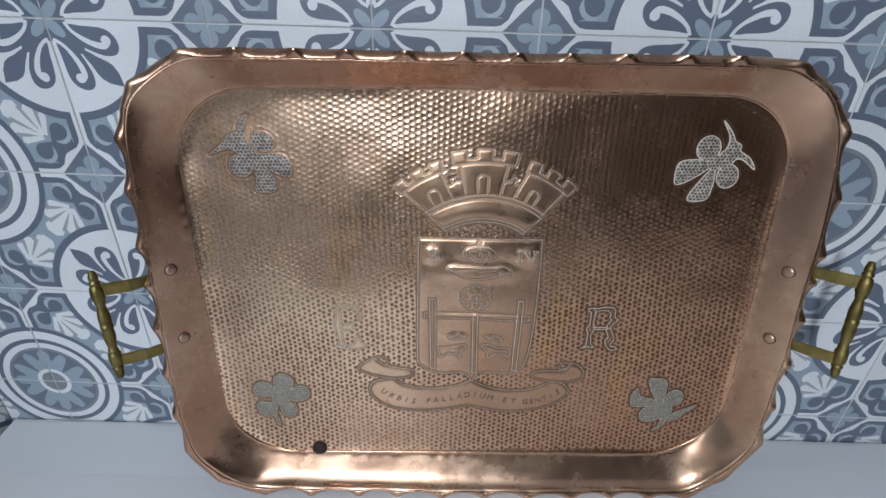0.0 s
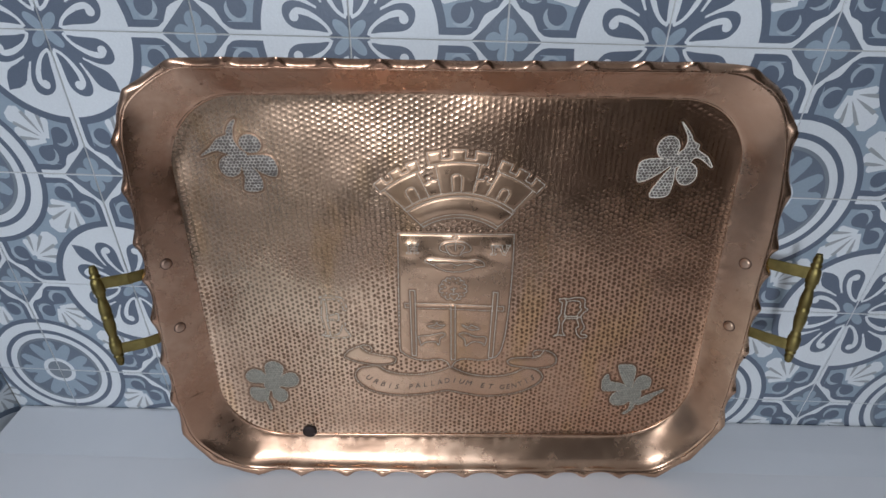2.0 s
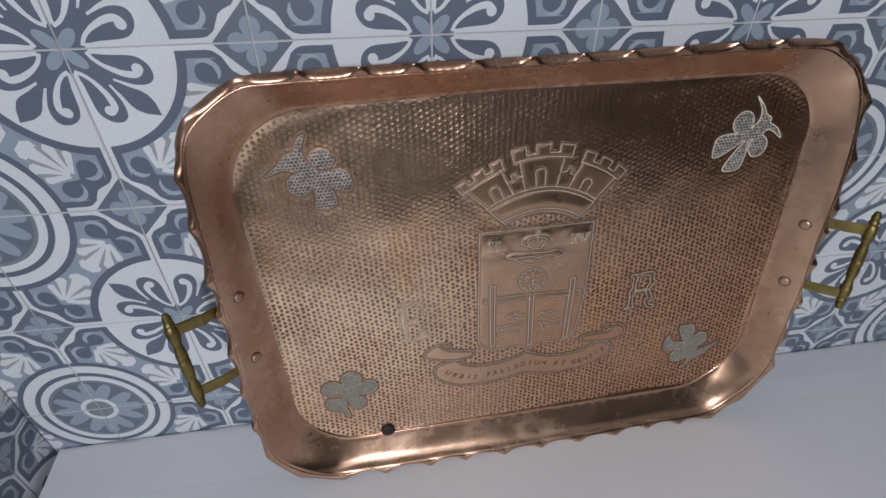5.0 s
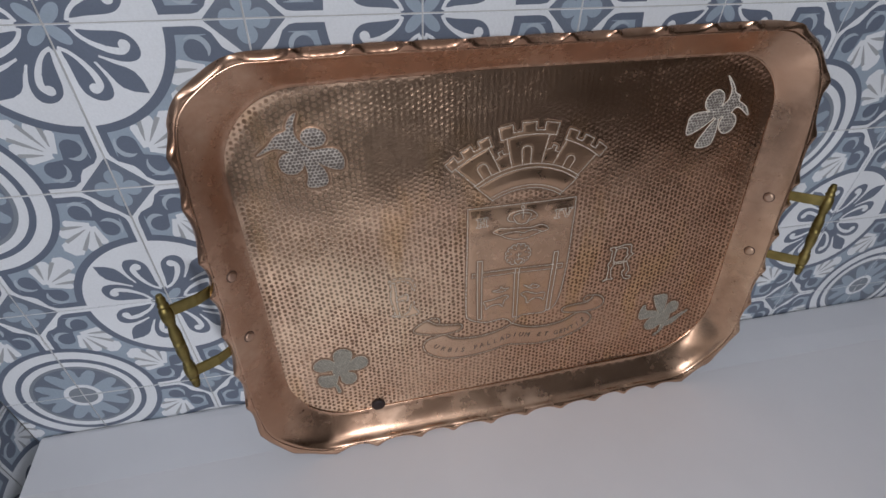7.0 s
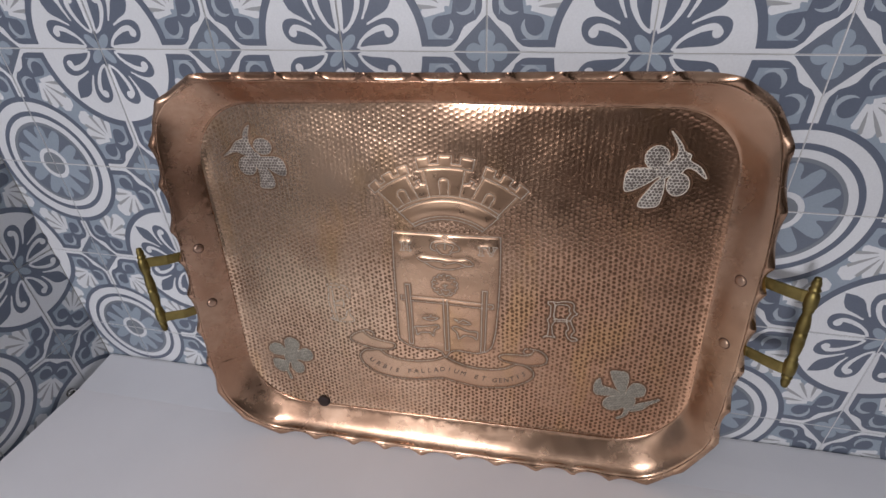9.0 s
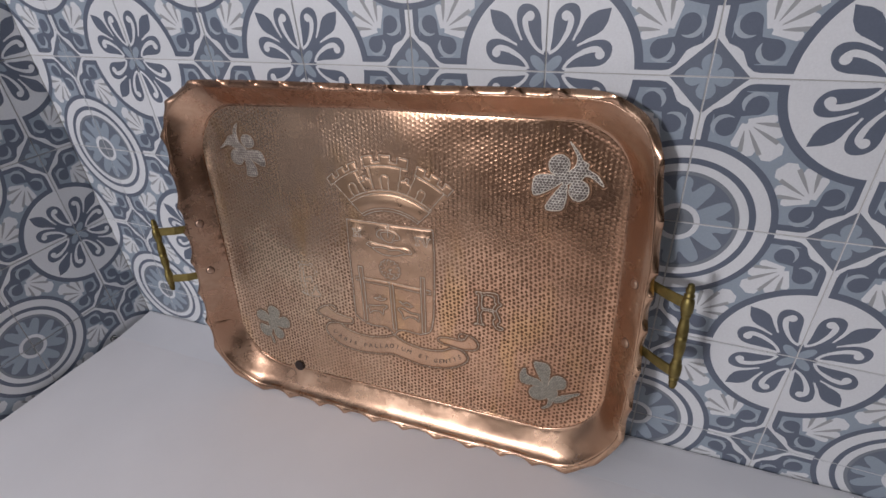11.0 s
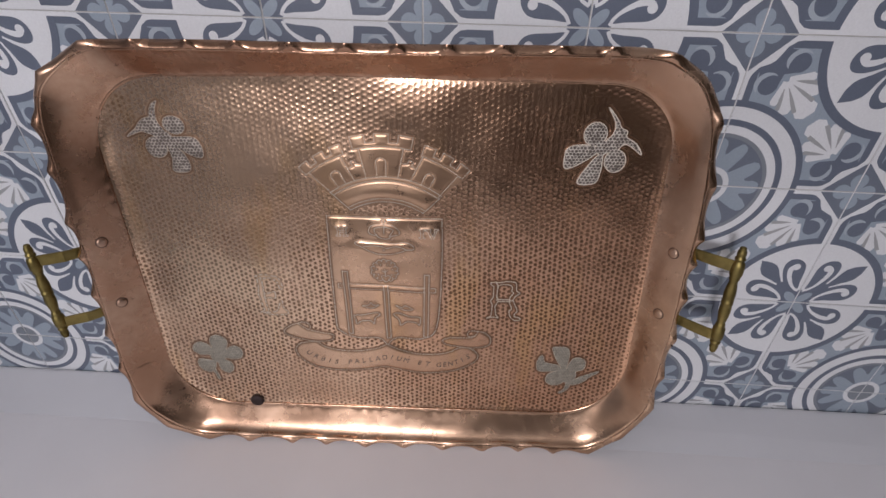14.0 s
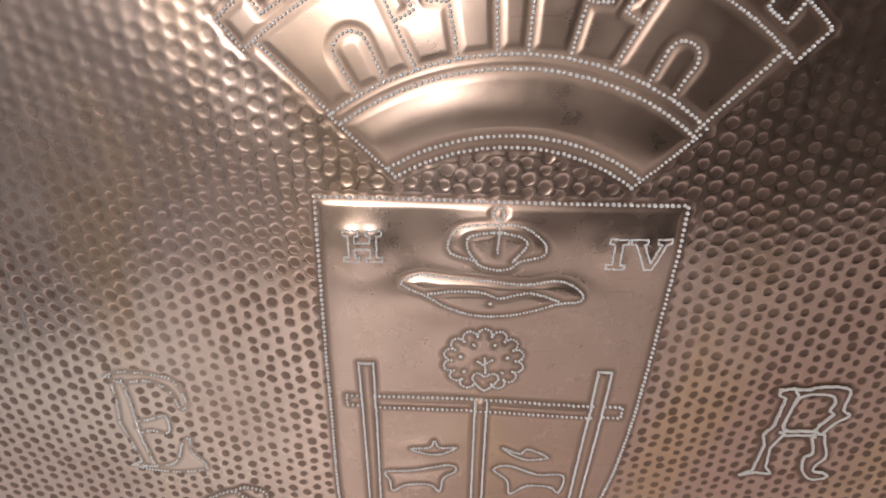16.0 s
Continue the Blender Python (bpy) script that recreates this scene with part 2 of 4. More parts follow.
def slab(name, profiles, material):
    """A prism between two end profiles (x, then y and z pairs)."""
    (x0, a), (x1, b) = profiles
    n = len(a)
    verts = [(x0, y, z) for y, z in a] + [(x1, y, z) for y, z in b]
    faces = [(i, (i + 1) % n, (i + 1) % n + n, i + n) for i in range(n)] + [tuple(range(n))[::-1], tuple(range(n, 2 * n))]
    return mesh_object(name, verts, faces, material, bench)


TOP_PROFILE = [(-0.980, -0.030), (-0.0886, -0.030), (-0.0886, 0.0008), (-0.978, 0.0015), (-0.980, 0.0)]
slab("tabletop", ((LEFT + 0.012, TOP_PROFILE), (1.95, TOP_PROFILE)), LAMINATE)
# the rear strip rises a little towards the wall; a greyer laminate paints its shade
slab("rear_strip", ((LEFT + 0.012, [(-0.0885, -0.030), (-0.003, -0.030), (-0.003, 0.0085), (-0.008, 0.0095), (-0.0885, 0.0008)]),
                    (1.95, [(-0.0885, -0.030), (-0.003, -0.030), (-0.003, 0.0045), (-0.008, 0.0052), (-0.0885, 0.0008)])), LAMINATE_SHADED)
for px in (LEFT + 0.05, 1.89):
    for py in (-0.93, -0.06):
        box("leg", (px - 0.02, py - 0.02, Z_FLOOR + 0.040 - SLOPE * px + 0.002), (px + 0.02, py + 0.02, -0.030), LAMINATE, bench, bevel=0.003)

# ---- the tray ----
AX_U = Vector((1, 0.024, 0.030)).normalized()
AX_V = Vector((-0.03, 0.126, 0.99))
AX_V = (AX_V - AX_U * AX_U.dot(AX_V)).normalized()
AX_W = AX_U.cross(AX_V)
TRAY = Matrix.Translation((0.448, -0.0385, 0.258)) @ Matrix((AX_U, AX_V, AX_W)).transposed().to_4x4()
tray = tagged(new("tray"), "large hammered copper tray with scalloped rim and brass handles", "tray")
tray.matrix_world = TRAY
MM = 0.001


def outline(u0, u1, v0, v1, radii, per_corner=30, per_side=330):
    """Rounded rectangle, counter-clockwise from the lower left corner's end; radii: BL, BR, TR, TL."""
    pts = []
    cs = [(u0, v0, 180), (u1, v0, 270), (u1, v1, 0), (u0, v1, 90)]
    for k in range(4):
        x, y, a0 = cs[k]
        r = radii[k]
        cx, cy = x + (r if x == u0 else -r), y + (r if y == v0 else -r)
        for i in range(per_corner):
            a = radians(a0 + 90 * i / (per_corner - 1))
            pts.append((cx + r * math.cos(a), cy + r * math.sin(a)))
        x2, y2, a2 = cs[(k + 1) % 4]
        r2 = radii[(k + 1) % 4]
        c2 = (x2 + (r2 if x2 == u0 else -r2), y2 + (r2 if y2 == v0 else -r2))
        e = (c2[0] + r2 * math.cos(radians(a2)), c2[1] + r2 * math.sin(radians(a2)))
        s = pts[-1]
        for i in range(1, per_side):
            f = i / per_side
            pts.append((s[0] + (e[0] - s[0]) * f, s[1] + (e[1] - s[1]) * f))
    pts = np.array(pts)
    # the top edge falls a little towards one side
    pts[:, 1] -= 9.0 * np.clip((pts[:, 0] + 40) / 310, 0, 1) * np.clip(pts[:, 1] / 231, 0, 1)
    return pts


RADII = (88, 98, 76, 88)
FLOOR_EDGE = outline(-327, 328, -243, 231, RADII)

# crest layout, in millimetres on the tray's floor
C_U, C_V = 5.5, 10.0


def arc_pt(r, deg):
    return (C_U + r * math.sin(radians(deg)), C_V + r * math.cos(radians(deg)))


def arc_line(r, a0, a1, n=30):
    return [arc_pt(r, a0 + (a1 - a0) * i / n) for i in range(n + 1)]


def smooth_loop(pts, n=8, closed=True):
    """Catmull-Rom through the points."""
    out, k = [], len(pts)
    last = k if closed else k - 1
    for i in range(last):
        p = [np.array(pts[(i + d) % k] if closed else pts[min(max(i + d, 0), k - 1)], float) for d in (-1, 0, 1, 2)]
        for j in range(n):
            t = j / n
            out.append(tuple(0.5 * (2 * p[1] + (p[2] - p[0]) * t + (2 * p[0] - 5 * p[1] + 4 * p[2] - p[3]) * t ** 2 + (3 * p[1] - p[0] - 3 * p[2] + p[3]) * t ** 3)))
    out.append(out[0] if closed else tuple(pts[-1]))
    return out


def oval(cu, cv, ru, rv, a0=0, a1=360, n=32, tilt=0):
    out = []
    for i in range(n + 1):
        a = radians(a0 + (a1 - a0) * i / n)
        x, y = ru * math.cos(a), rv * math.sin(a)
        c, s = math.cos(radians(tilt)), math.sin(radians(tilt))
        out.append((cu + x * c - y * s, cv + x * s + y * c))
    return out


def battlement(a0, a1, foot, notch, top, merlons):
    """A crenellated parapet between two angles of the crown; its gaps are narrower than its merlons."""
    pts, cells = [arc_pt(foot, a0)], 2 * merlons - 1
    edges = np.cumsum([0.0] + [1.0 if k % 2 == 0 else 0.68 for k in range(cells)])
    edges = a0 + (a1 - a0) * edges / edges[-1]
    for k in range(cells):
        r = top if k % 2 == 0 else notch
        pts += [arc_pt(r, edges[k]), arc_pt(r, edges[k + 1])]
    return pts + [arc_pt(foot, a1)]


def door(ang, half, r0, r1):
    pts = [arc_pt(r0, ang - half)]
    for i in range(11):
        a = math.pi * (1 - i / 10)
        pts.append(arc_pt(r1 + 5.0 * math.sin(a), ang + half * math.cos(a)))
    return pts + [arc_pt(r0, ang + half)]


def turret(side):
    """The small stepped turret between two towers."""
    return [arc_pt(r, side * a) for r, a in ((125.0, 18.4), (126.0, 15.6), (131.5, 16.2), (132.3, 13.8), (127.7, 13.4), (126.3, 10.6))]


PARAPETS = [battlement(-39.8, -18, 141.8, 146, 154.2, 3), battlement(-13.0, 13.6, 144.4, 149, 158.6, 3), battlement(19, 40.8, 141.2, 145.8, 154.6, 3)]
CROWN_SHAPE = ([arc_pt(79, -32.5), arc_pt(109, -36)] + PARAPETS[0] + [arc_pt(126, -17), arc_pt(126, -11.5)]
               + PARAPETS[1] + [arc_pt(126, 11.5), arc_pt(126, 17)] + PARAPETS[2]
               + [arc_pt(106, 38.6), arc_pt(79, 35.8)] + arc_line(78.5, 35.8, -32.5))
CROWN_LINES = [arc_line(77.8, -32.2, 36), arc_line(82, -32.2, 35.5), arc_line(104.2, -35, 38), arc_line(108.8, -36, 38.8),
               [arc_pt(78, -32.2), arc_pt(108.8, -36)], [arc_pt(78, 36), arc_pt(106, 38.8)], *PARAPETS,
               arc_line(141.8, -39.2, -18.4), arc_line(144.3, -12.4, 12.8), arc_line(141, 19, 39.8),
               [arc_pt(109, -35.5), arc_pt(141.5, -37.7)], [arc_pt(109, -17.8), arc_pt(142, -19.6)], [arc_pt(109, -10.2), arc_pt(144, -10.4)],
               [arc_pt(109, 9.4), arc_pt(144, 10.2)], [arc_pt(109, 17.2), arc_pt(142, 19.8)], [arc_pt(106, 37.5), arc_pt(140, 38.4)],
               turret(-1), turret(1), door(-0.6, 2.7, 110, 126), door(-26.5, 2.8, 109, 123), door(26.8, 2.6, 109, 121)]

SHIELD_SHAPE = [(-67, 68), (74, 66)] + smooth_loop([(74, 66), (74, 27), (72, -27), (69, -70), (66, -90), (63, -102), (56, -111), (42, -116), (29, -115.5), (13, -114), (3, -118),
                                                   (-3, -126), (-9, -118), (-20, -113.5), (-38, -115), (-55, -111), (-67, -103), (-71, -93), (-70, -35), (-68, 33), (-67, 68)], 6, False)
POSTS = [[(-55, -9), (-48.5, -9), (-49.5, -107), (-55, -107), (-55, -9)], [(51, -12), (57, -12), (53, -112), (47.5, -112), (51, -12)],
         [(-2.8, -30), (-2.8, -114)], [(2.6, -30), (2.6, -114)], [(-2.8, -114), (2.6, -114)]]
BARS = [[(-49, -28), (-1, -29), (51, -31.5)], [(-49, -35), (-1, -36), (51, -38.5)], [(-55, -28.5), (-62, -28), (-62, -34), (-55, -34.5)], [(57, -32), (65, -32.5), (65, -39), (57, -38.5)]]

# the four devices on the shield: a small crown, a cradle, a scalloped round and plain plaques
CROWN_BADGE = [smooth_loop([(-16, 51), (-11, 57), (3, 58.5), (13, 57.5), (21, 51), (21, 45.5), (12, 43), (9, 40), (3, 39), (-4, 41), (-6, 43), (-15, 46)], 5),
               smooth_loop([(-5, 43), (-8, 47), (-9, 51), (-7, 54), (3, 55.5), (12, 53.5), (14, 50), (9, 43)], 5, False), oval(3, 62.5, 2.0, 2.6), [(3.4, 60), (3.0, 47)]]
CRADLE = [smooth_loop([(-35, 32), (-28, 36), (-16, 35), (1, 34), (15, 32.5), (29, 34), (38, 29), (38, 24.5), (29, 23.5), (17, 19.5), (6, 17.5), (-6, 18), (-17, 22), (-25, 27)], 5),
          smooth_loop([(-24, 28), (-13, 29.5), (-2, 29), (5, 26.5), (17, 29), (29, 25)], 5, False), [(1, 24), (1.6, 24)]]
ROUND = [smooth_loop([(1, -24), (-4.5, -17), (-2.5, -13.5), (1, -15.5), (4.5, -13.5), (7, -17)], 4), [(1, -13), (0.4, -5)], [(-2.6, -7), (0, -9), (3.6, -6)]]
for k in range(13):
    a = radians(-62 + 304 * k / 12)
    ROUND.append(oval(14.6 * math.cos(a), -7 + 14.0 * math.sin(a), 3.1, 3.1, math.degrees(a) - 105, math.degrees(a) + 105, 10))
    if k % 2:
        ROUND.append([(10.2 * math.cos(a), -7 + 9.6 * math.sin(a)), (10.8 * math.cos(a), -7 + 10.1 * math.sin(a))])
PLAQUES = [[smooth_loop([(-33, -62), (-24, -60), (-21.5, -56), (-19, -60), (-11, -60), (-21, -65)], 4)], [smooth_loop([(12, -60), (20, -63), (24, -60), (34, -66), (22, -67)], 4)],
           [smooth_loop([(-46, -78), (-32, -76), (-14, -72), (-11, -76), (-17, -80), (-19, -90), (-24, -85), (-36, -86), (-43, -91), (-44, -84)], 4)],
           [smooth_loop([(8, -75), (15, -72), (30, -78), (43, -79), (42, -92), (37, -87), (25, -86), (17, -92), (15, -82)], 4)]]
CHARGES = CROWN_BADGE + CRADLE + ROUND + [line for q in PLAQUES for line in q]

RIBBON = smooth_loop([(-114, -124), (-103, -122.5), (-91, -131), (-73, -136), (-47, -137.5), (-21, -133), (-7, -127), (-4, -125.5), (-1, -127), (14, -135), (34, -141), (60, -142), (81, -137.5), (97, -129),
                      (108, -129), (119, -136), (122, -146), (112, -158), (86, -171), (45, -176), (12, -170), (-9, -165), (-37, -170), (-72, -172), (-109, -166), (-129, -152), (-134, -138), (-127, -127.5)], 6)
CURL_L = smooth_loop([(-146, -106), (-138, -98), (-126, -93), (-119, -98), (-111, -103), (-94, -107), (-81, -109), (-77, -114), (-83, -120), (-102, -122), (-124, -119), (-142, -112)], 6)
CURL_R = smooth_loop([(73, -118), (80, -113), (96, -112), (112, -112), (119, -106), (122, -101), (132, -104), (139, -113), (136, -124), (118, -129), (98, -127.5), (79, -124)], 6)
CURL_EXTRA = [smooth_loop([(-126, -93), (-118, -91), (-110, -94), (-109, -100), (-112, -103)], 5, False), smooth_loop([(121, -101), (111, -101), (107, -106), (109, -110), (117, -109)], 5, False)]

R_STEM = [(136, -23), (142, -22), (145, -26), (144, -45), (146.5, -51), (142.5, -60), (144, -73), (148, -78), (140, -76.5), (132, -79), (138, -75), (139, -58), (136.5, -51), (140, -45), (140, -28), (136, -26), (136, -23)]
R_BOWL = smooth_loop([(142, -22), (148, -23), (156, -21), (168, -23), (169.5, -35), (174, -39), (169, -43.5), (165, -51)], 4, False)
R_EYE = smooth_loop([(146, -48), (145, -34), (147, -27), (153, -25.5), (161, -26.5), (164, -31), (163.5, -36), (166, -38.5), (162, -45), (160, -49)], 4)
R_LEG = smooth_loop([(161, -52), (164.5, -63), (161.5, -67), (163, -75), (169, -81.5), (177, -80), (174, -77), (169, -76), (168.5, -72), (172, -66), (168, -56), (166, -51)], 4)
LETTER_R = [R_STEM, R_BOWL, R_EYE, R_LEG, [(144, -49.5), (162, -49.5)], [(146, -52.5), (162, -52.5)]]
R_SHAPES = [R_STEM, R_BOWL + [(162, -51)] + R_EYE[::-1] + [(146, -51)], R_LEG]
E_STEM = [(-170, -20), (-170, -33), (-172, -47), (-170, -58), (-168, -73), (-174, -76), (-162, -76), (-164, -57), (-164, -33), (-165, -22)]
E_ARMS = [smooth_loop([(-172, -20), (-163, -17), (-149, -19), (-141, -23), (-138, -36), (-142, -39), (-144, -29), (-152, -22.5), (-165, -23)], 4),
          smooth_loop([(-164, -47), (-157, -45), (-150, -43), (-149, -49), (-151, -54), (-158, -52), (-164, -53)], 4),
          smooth_loop([(-170, -77), (-152, -74), (-145, -60), (-141, -58), (-142, -66), (-136, -77), (-152, -80)], 4)]
LETTER_E = [E_STEM, *E_ARMS]
LETTER_H = [[(-57, 42), (-57, 44), (-55, 44), (-55, 53), (-57, 53), (-57, 55), (-51, 55), (-51, 53), (-52.5, 53), (-52.5, 50), (-46.5, 50), (-46.5, 53), (-48, 53), (-48, 55),
             (-42, 55), (-42, 53), (-44, 53), (-44, 44), (-42, 44), (-42, 42), (-48, 42), (-48, 44), (-46.5, 44), (-46.5, 47.5), (-52.5, 47.5), (-52.5, 44), (-51, 44), (-51, 42), (-57, 42)]]
LETTER_IV = [[(46, 40), (46, 42), (48, 42), (48, 51), (46, 51), (46, 53), (53, 53), (53, 51), (51, 51), (51, 42), (53, 42), (53, 40), (46, 40)],
             [(54, 53), (54, 51), (56, 51), (61, 40), (64, 40), (68, 51), (70, 51), (70, 53), (64.5, 53), (64.5, 51), (66, 51), (62.8, 43), (59.2, 51), (60.5, 51), (60.5, 53), (54, 53)]]

CLOVER_STALKED = [[(250, 153), (234, 157), (217, 155), (212, 147), (214, 130), (235, 139)], [(252, 149), (237, 131), (229, 113), (248, 113), (253, 124), (254, 138)],
                  oval(243, 169, 12.5, 13, tilt=-20), oval(268, 139, 11.8, 12.8), oval(252, 154, 7, 8),
                  [(254, 197), (261, 190), (267, 182), (270, 176), (277, 172), (277, 166), (289, 158), (296, 146), (282, 156), (274, 157), (268, 150), (258, 148), (250, 154), (256, 163), (262, 169), (263, 181)]]
CLOVER_TL = [oval(-232, 176, 12.8, 10.5, tilt=-10), oval(-259, 150, 13, 12.5, tilt=20), oval(-246, 161, 9, 8),
             [(-244, 160), (-225, 163), (-210, 161), (-204, 150), (-207, 138), (-224, 143)], [(-246, 158), (-244, 137), (-246, 121), (-227, 121), (-224, 133), (-231, 147)],
             [(-245, 203), (-252, 199), (-257, 191), (-258, 186), (-269, 182), (-279, 172), (-292, 162), (-274, 168), (-264, 166), (-250, 160), (-243, 166), (-250, 180), (-249, 193)]]
CLOVER_BL = [[(-254, -152), (-258, -138), (-257, -124), (-248, -118), (-239, -120), (-233, -127), (-235, -138), (-244, -152)],
             [(-248, -157), (-238, -143), (-226, -136), (-217, -138), (-213, -147), (-217, -156), (-228, -160), (-240, -158)],
             [(-252, -162), (-243, -161), (-234, -166), (-232, -175), (-237, -184), (-246, -185), (-253, -177)],
             [(-255, -158), (-262, -163), (-280, -161), (-285, -170), (-281, -181), (-270, -186), (-260, -178)],
             [(-252, -152), (-262, -135), (-275, -131), (-285, -138), (-286, -148), (-276, -154), (-262, -153)], oval(-252, -157, 11, 10),
             [(-262, -178), (-259, -186), (-257, -198), (-261, -199), (-263, -188), (-267, -180)]]
CLOVER_BR = [[(224, -127), (228, -123), (243, -124), (248, -132), (248, -145), (245, -163), (239, -159), (231, -146)],
             [(247, -160), (252, -145), (261, -141), (270, -146), (272, -154), (270, -162), (263, -165), (254, -167)],
             [(208, -166), (204, -153), (207, -142), (212, -139), (215, -149), (223, -152), (234, -155), (244, -166), (229, -166)],
             [(240, -167), (227, -167), (220, -174), (219, -184), (226, -191), (237, -191), (245, -185), (248, -174)], oval(249, -173, 12, 13),
             [(247, -188), (257, -182), (265, -176), (276, -171), (291, -165), (290, -169), (281, -175), (273, -184), (267, -188), (258, -191)],
             [(249, -187), (254, -193), (250, -201), (242, -207), (239, -205), (246, -199)]]
CLOVER_STALKED, CLOVER_TL, CLOVER_BL, CLOVER_BR = [[s if len(s) > 20 else smooth_loop(s, 5)[:-1] for s in shapes] for shapes in (CLOVER_STALKED, CLOVER_TL, CLOVER_BL, CLOVER_BR)]


def inside(poly, X, Y):
    """Even-odd test on arrays."""
    r = np.zeros(X.shape, bool)
    n = len(poly)
    for i in range(n):
        (x0, y0), (x1, y1) = poly[i], poly[(i + 1) % n]
        if y0 == y1:
            continue
        r ^= ((y0 > Y) != (y1 > Y)) & (X < (x1 - x0) * (Y - y0) / (y1 - y0) + x0)
    return r


def blur(a, k):
    """Three box blurs of half width k cells."""
    for _ in range(3):
        for ax in (0, 1):
            p = np.pad(a, [(k + 1, k) if i == ax else (0, 0) for i in (0, 1)], mode="edge").cumsum(axis=ax)
            a = (np.take(p, range(2 * k + 1, p.shape[ax]), axis=ax) - np.take(p, range(0, p.shape[ax] - 2 * k - 1), axis=ax)) / (2 * k + 1)
    return a


def cups(X, Y, pu, pv, radius, jitter, seed, flat=0.62):
    """Depth 0 to 1 of round hammer marks in staggered, slightly wandering rows."""
    Xw = X + 1.6 * np.sin(Y / 46.0 + 0.7) + 1.0 * np.sin(X / 61.0)
    Yw = Y + 1.8 * np.sin(X / 57.0) + 1.1 * np.sin(Y / 39.0 + X / 83.0)
    rng = np.random.RandomState(seed)
    ju, jv, jr = rng.uniform(-1, 1, (400, 400)), rng.uniform(-1, 1, (400, 400)), rng.uniform(0.80, 1.12, (400, 400))
    turn, force = rng.uniform(-1.2, 1.2, (400, 400)), rng.uniform(0.70, 1.15, (400, 400))
    row = np.floor(Yw / pv).astype(int)
    best = np.zeros_like(X)
    for dr in (-1, 0, 1):
        rr = row + dr
        shift = np.where(rr % 2 == 0, 0.0, 0.5)
        col = np.floor(Xw / pu - shift).astype(int)
        for dc in (-1, 0, 1):
            cc = col + dc
            a, b = (rr + 150) % 400, (cc + 150) % 400
            du = Xw - (cc + 0.5 + shift) * pu - ju[a, b] * jitter
            dv = Yw - (rr + 0.5) * pv - jv[a, b] * jitter
            c, sn = np.cos(turn[a, b]), np.sin(turn[a, b])
            du, dv = du * c + dv * sn, (dv * c - du * sn) * 1.12
            q = (np.abs(du) ** 2.4 + np.abs(dv) ** 2.4) ** (2 / 2.4) / (radius * jr[a, b]) ** 2
            best = np.maximum(best, (1 - q) * force[a, b])
    s = np.clip(best / flat, 0, 1)
    return s * s * (3 - 2 * s)


STEP = 0.6
gu = np.arange(-330, 332, STEP)
gv = np.arange(-246, 235, STEP)
GX, GY = np.meshgrid(gu, gv)


def mask(*shapes):
    m = np.zeros(GX.shape, bool)
    for s in shapes:
        m |= inside(s, GX, GY)
    return m.astype(float)


m_crown, m_shield = mask(CROWN_SHAPE), mask(SHIELD_SHAPE)
m_ribbon = mask(RIBBON, CURL_L, CURL_R)
m_leaf = mask(*CLOVER_STALKED, *CLOVER_TL, *CLOVER_BL, *CLOVER_BR)
m_letters = mask(*R_SHAPES, *LETTER_E)
m_r = mask(*R_SHAPES)
m_charge = mask(CROWN_BADGE[0], CRADLE[0], LETTER_H[0], LETTER_IV[0], LETTER_IV[1])
plain = np.clip(blur(np.maximum.reduce([m_crown, m_shield, m_ribbon, m_leaf, m_letters]), 1) * 1.6, 0, 1)
edge_in = inside(FLOOR_EDGE.tolist(), GX, GY).astype(float)
edge_fade = np.clip((blur(edge_in, 20) - 0.5) * 2.0, 0, 1)
near_edge = np.clip((blur(edge_in, 6) - 0.56) * 4.0, 0, 1)
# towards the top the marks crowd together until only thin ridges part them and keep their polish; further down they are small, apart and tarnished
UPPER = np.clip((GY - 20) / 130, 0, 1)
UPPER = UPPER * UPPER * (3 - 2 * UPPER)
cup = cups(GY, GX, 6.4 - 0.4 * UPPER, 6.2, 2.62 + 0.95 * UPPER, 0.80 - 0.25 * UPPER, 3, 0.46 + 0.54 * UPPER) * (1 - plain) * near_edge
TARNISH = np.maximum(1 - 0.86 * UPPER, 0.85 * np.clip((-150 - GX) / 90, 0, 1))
worn_noise = np.random.RandomState(8).uniform(0, 1, (14, 18))
WORN = 0.62 + 0.6 * np.clip(blur(np.kron(worn_noise, np.ones((59, 63)))[:GX.shape[0], :GX.shape[1]], 34) * 2.2 - 0.65, 0, 1)
MARKED = WORN.copy()
WORN *= np.clip(1.05 - 0.62 * np.exp(-((GX + 260) ** 2 + (GY - 180) ** 2) / 110.0 ** 2), 0, 1)
height = -(0.26 - 0.04 * UPPER) * cup * WORN + 0.26 * cup * (1 - cup) * (1 - 0.6 * UPPER) * WORN
height += 0.75 * blur(m_crown, 9) + 1.4 * blur(m_shield, 6) + 1.7 * blur(m_ribbon, 4) + 1.5 * blur(m_leaf, 6)
height += 0.7 * blur(m_charge, 2) + 0.9 * blur(m_r, 1) + 0.10 * blur(m_letters, 1)
for cu, cv, ru, rv, lift in ((-50, 48, 13, 11, 2.2), (58, 46, 16, 11, 2.2), (3, 50, 24, 13, 2.6), (2, 25, 40, 12, 2.8), (0, -7, 19, 17, 2.0), (-23, -61, 13, 6, 1.2), (23, -64, 14, 6, 1.2), (-28, -84, 20, 10, 1.6),
                             (25, -85, 19, 11, 1.6)):
    height += 0.66 * lift * np.exp(-(((GX - cu) / ru) ** 2 + ((GY - cv) / rv) ** 2) ** 1.6)
band_r = np.hypot(GX - C_U, GY - C_V)
height += 1.0 * blur(m_crown, 4) * np.exp(-((band_r - 92.0) / 8.5) ** 2)
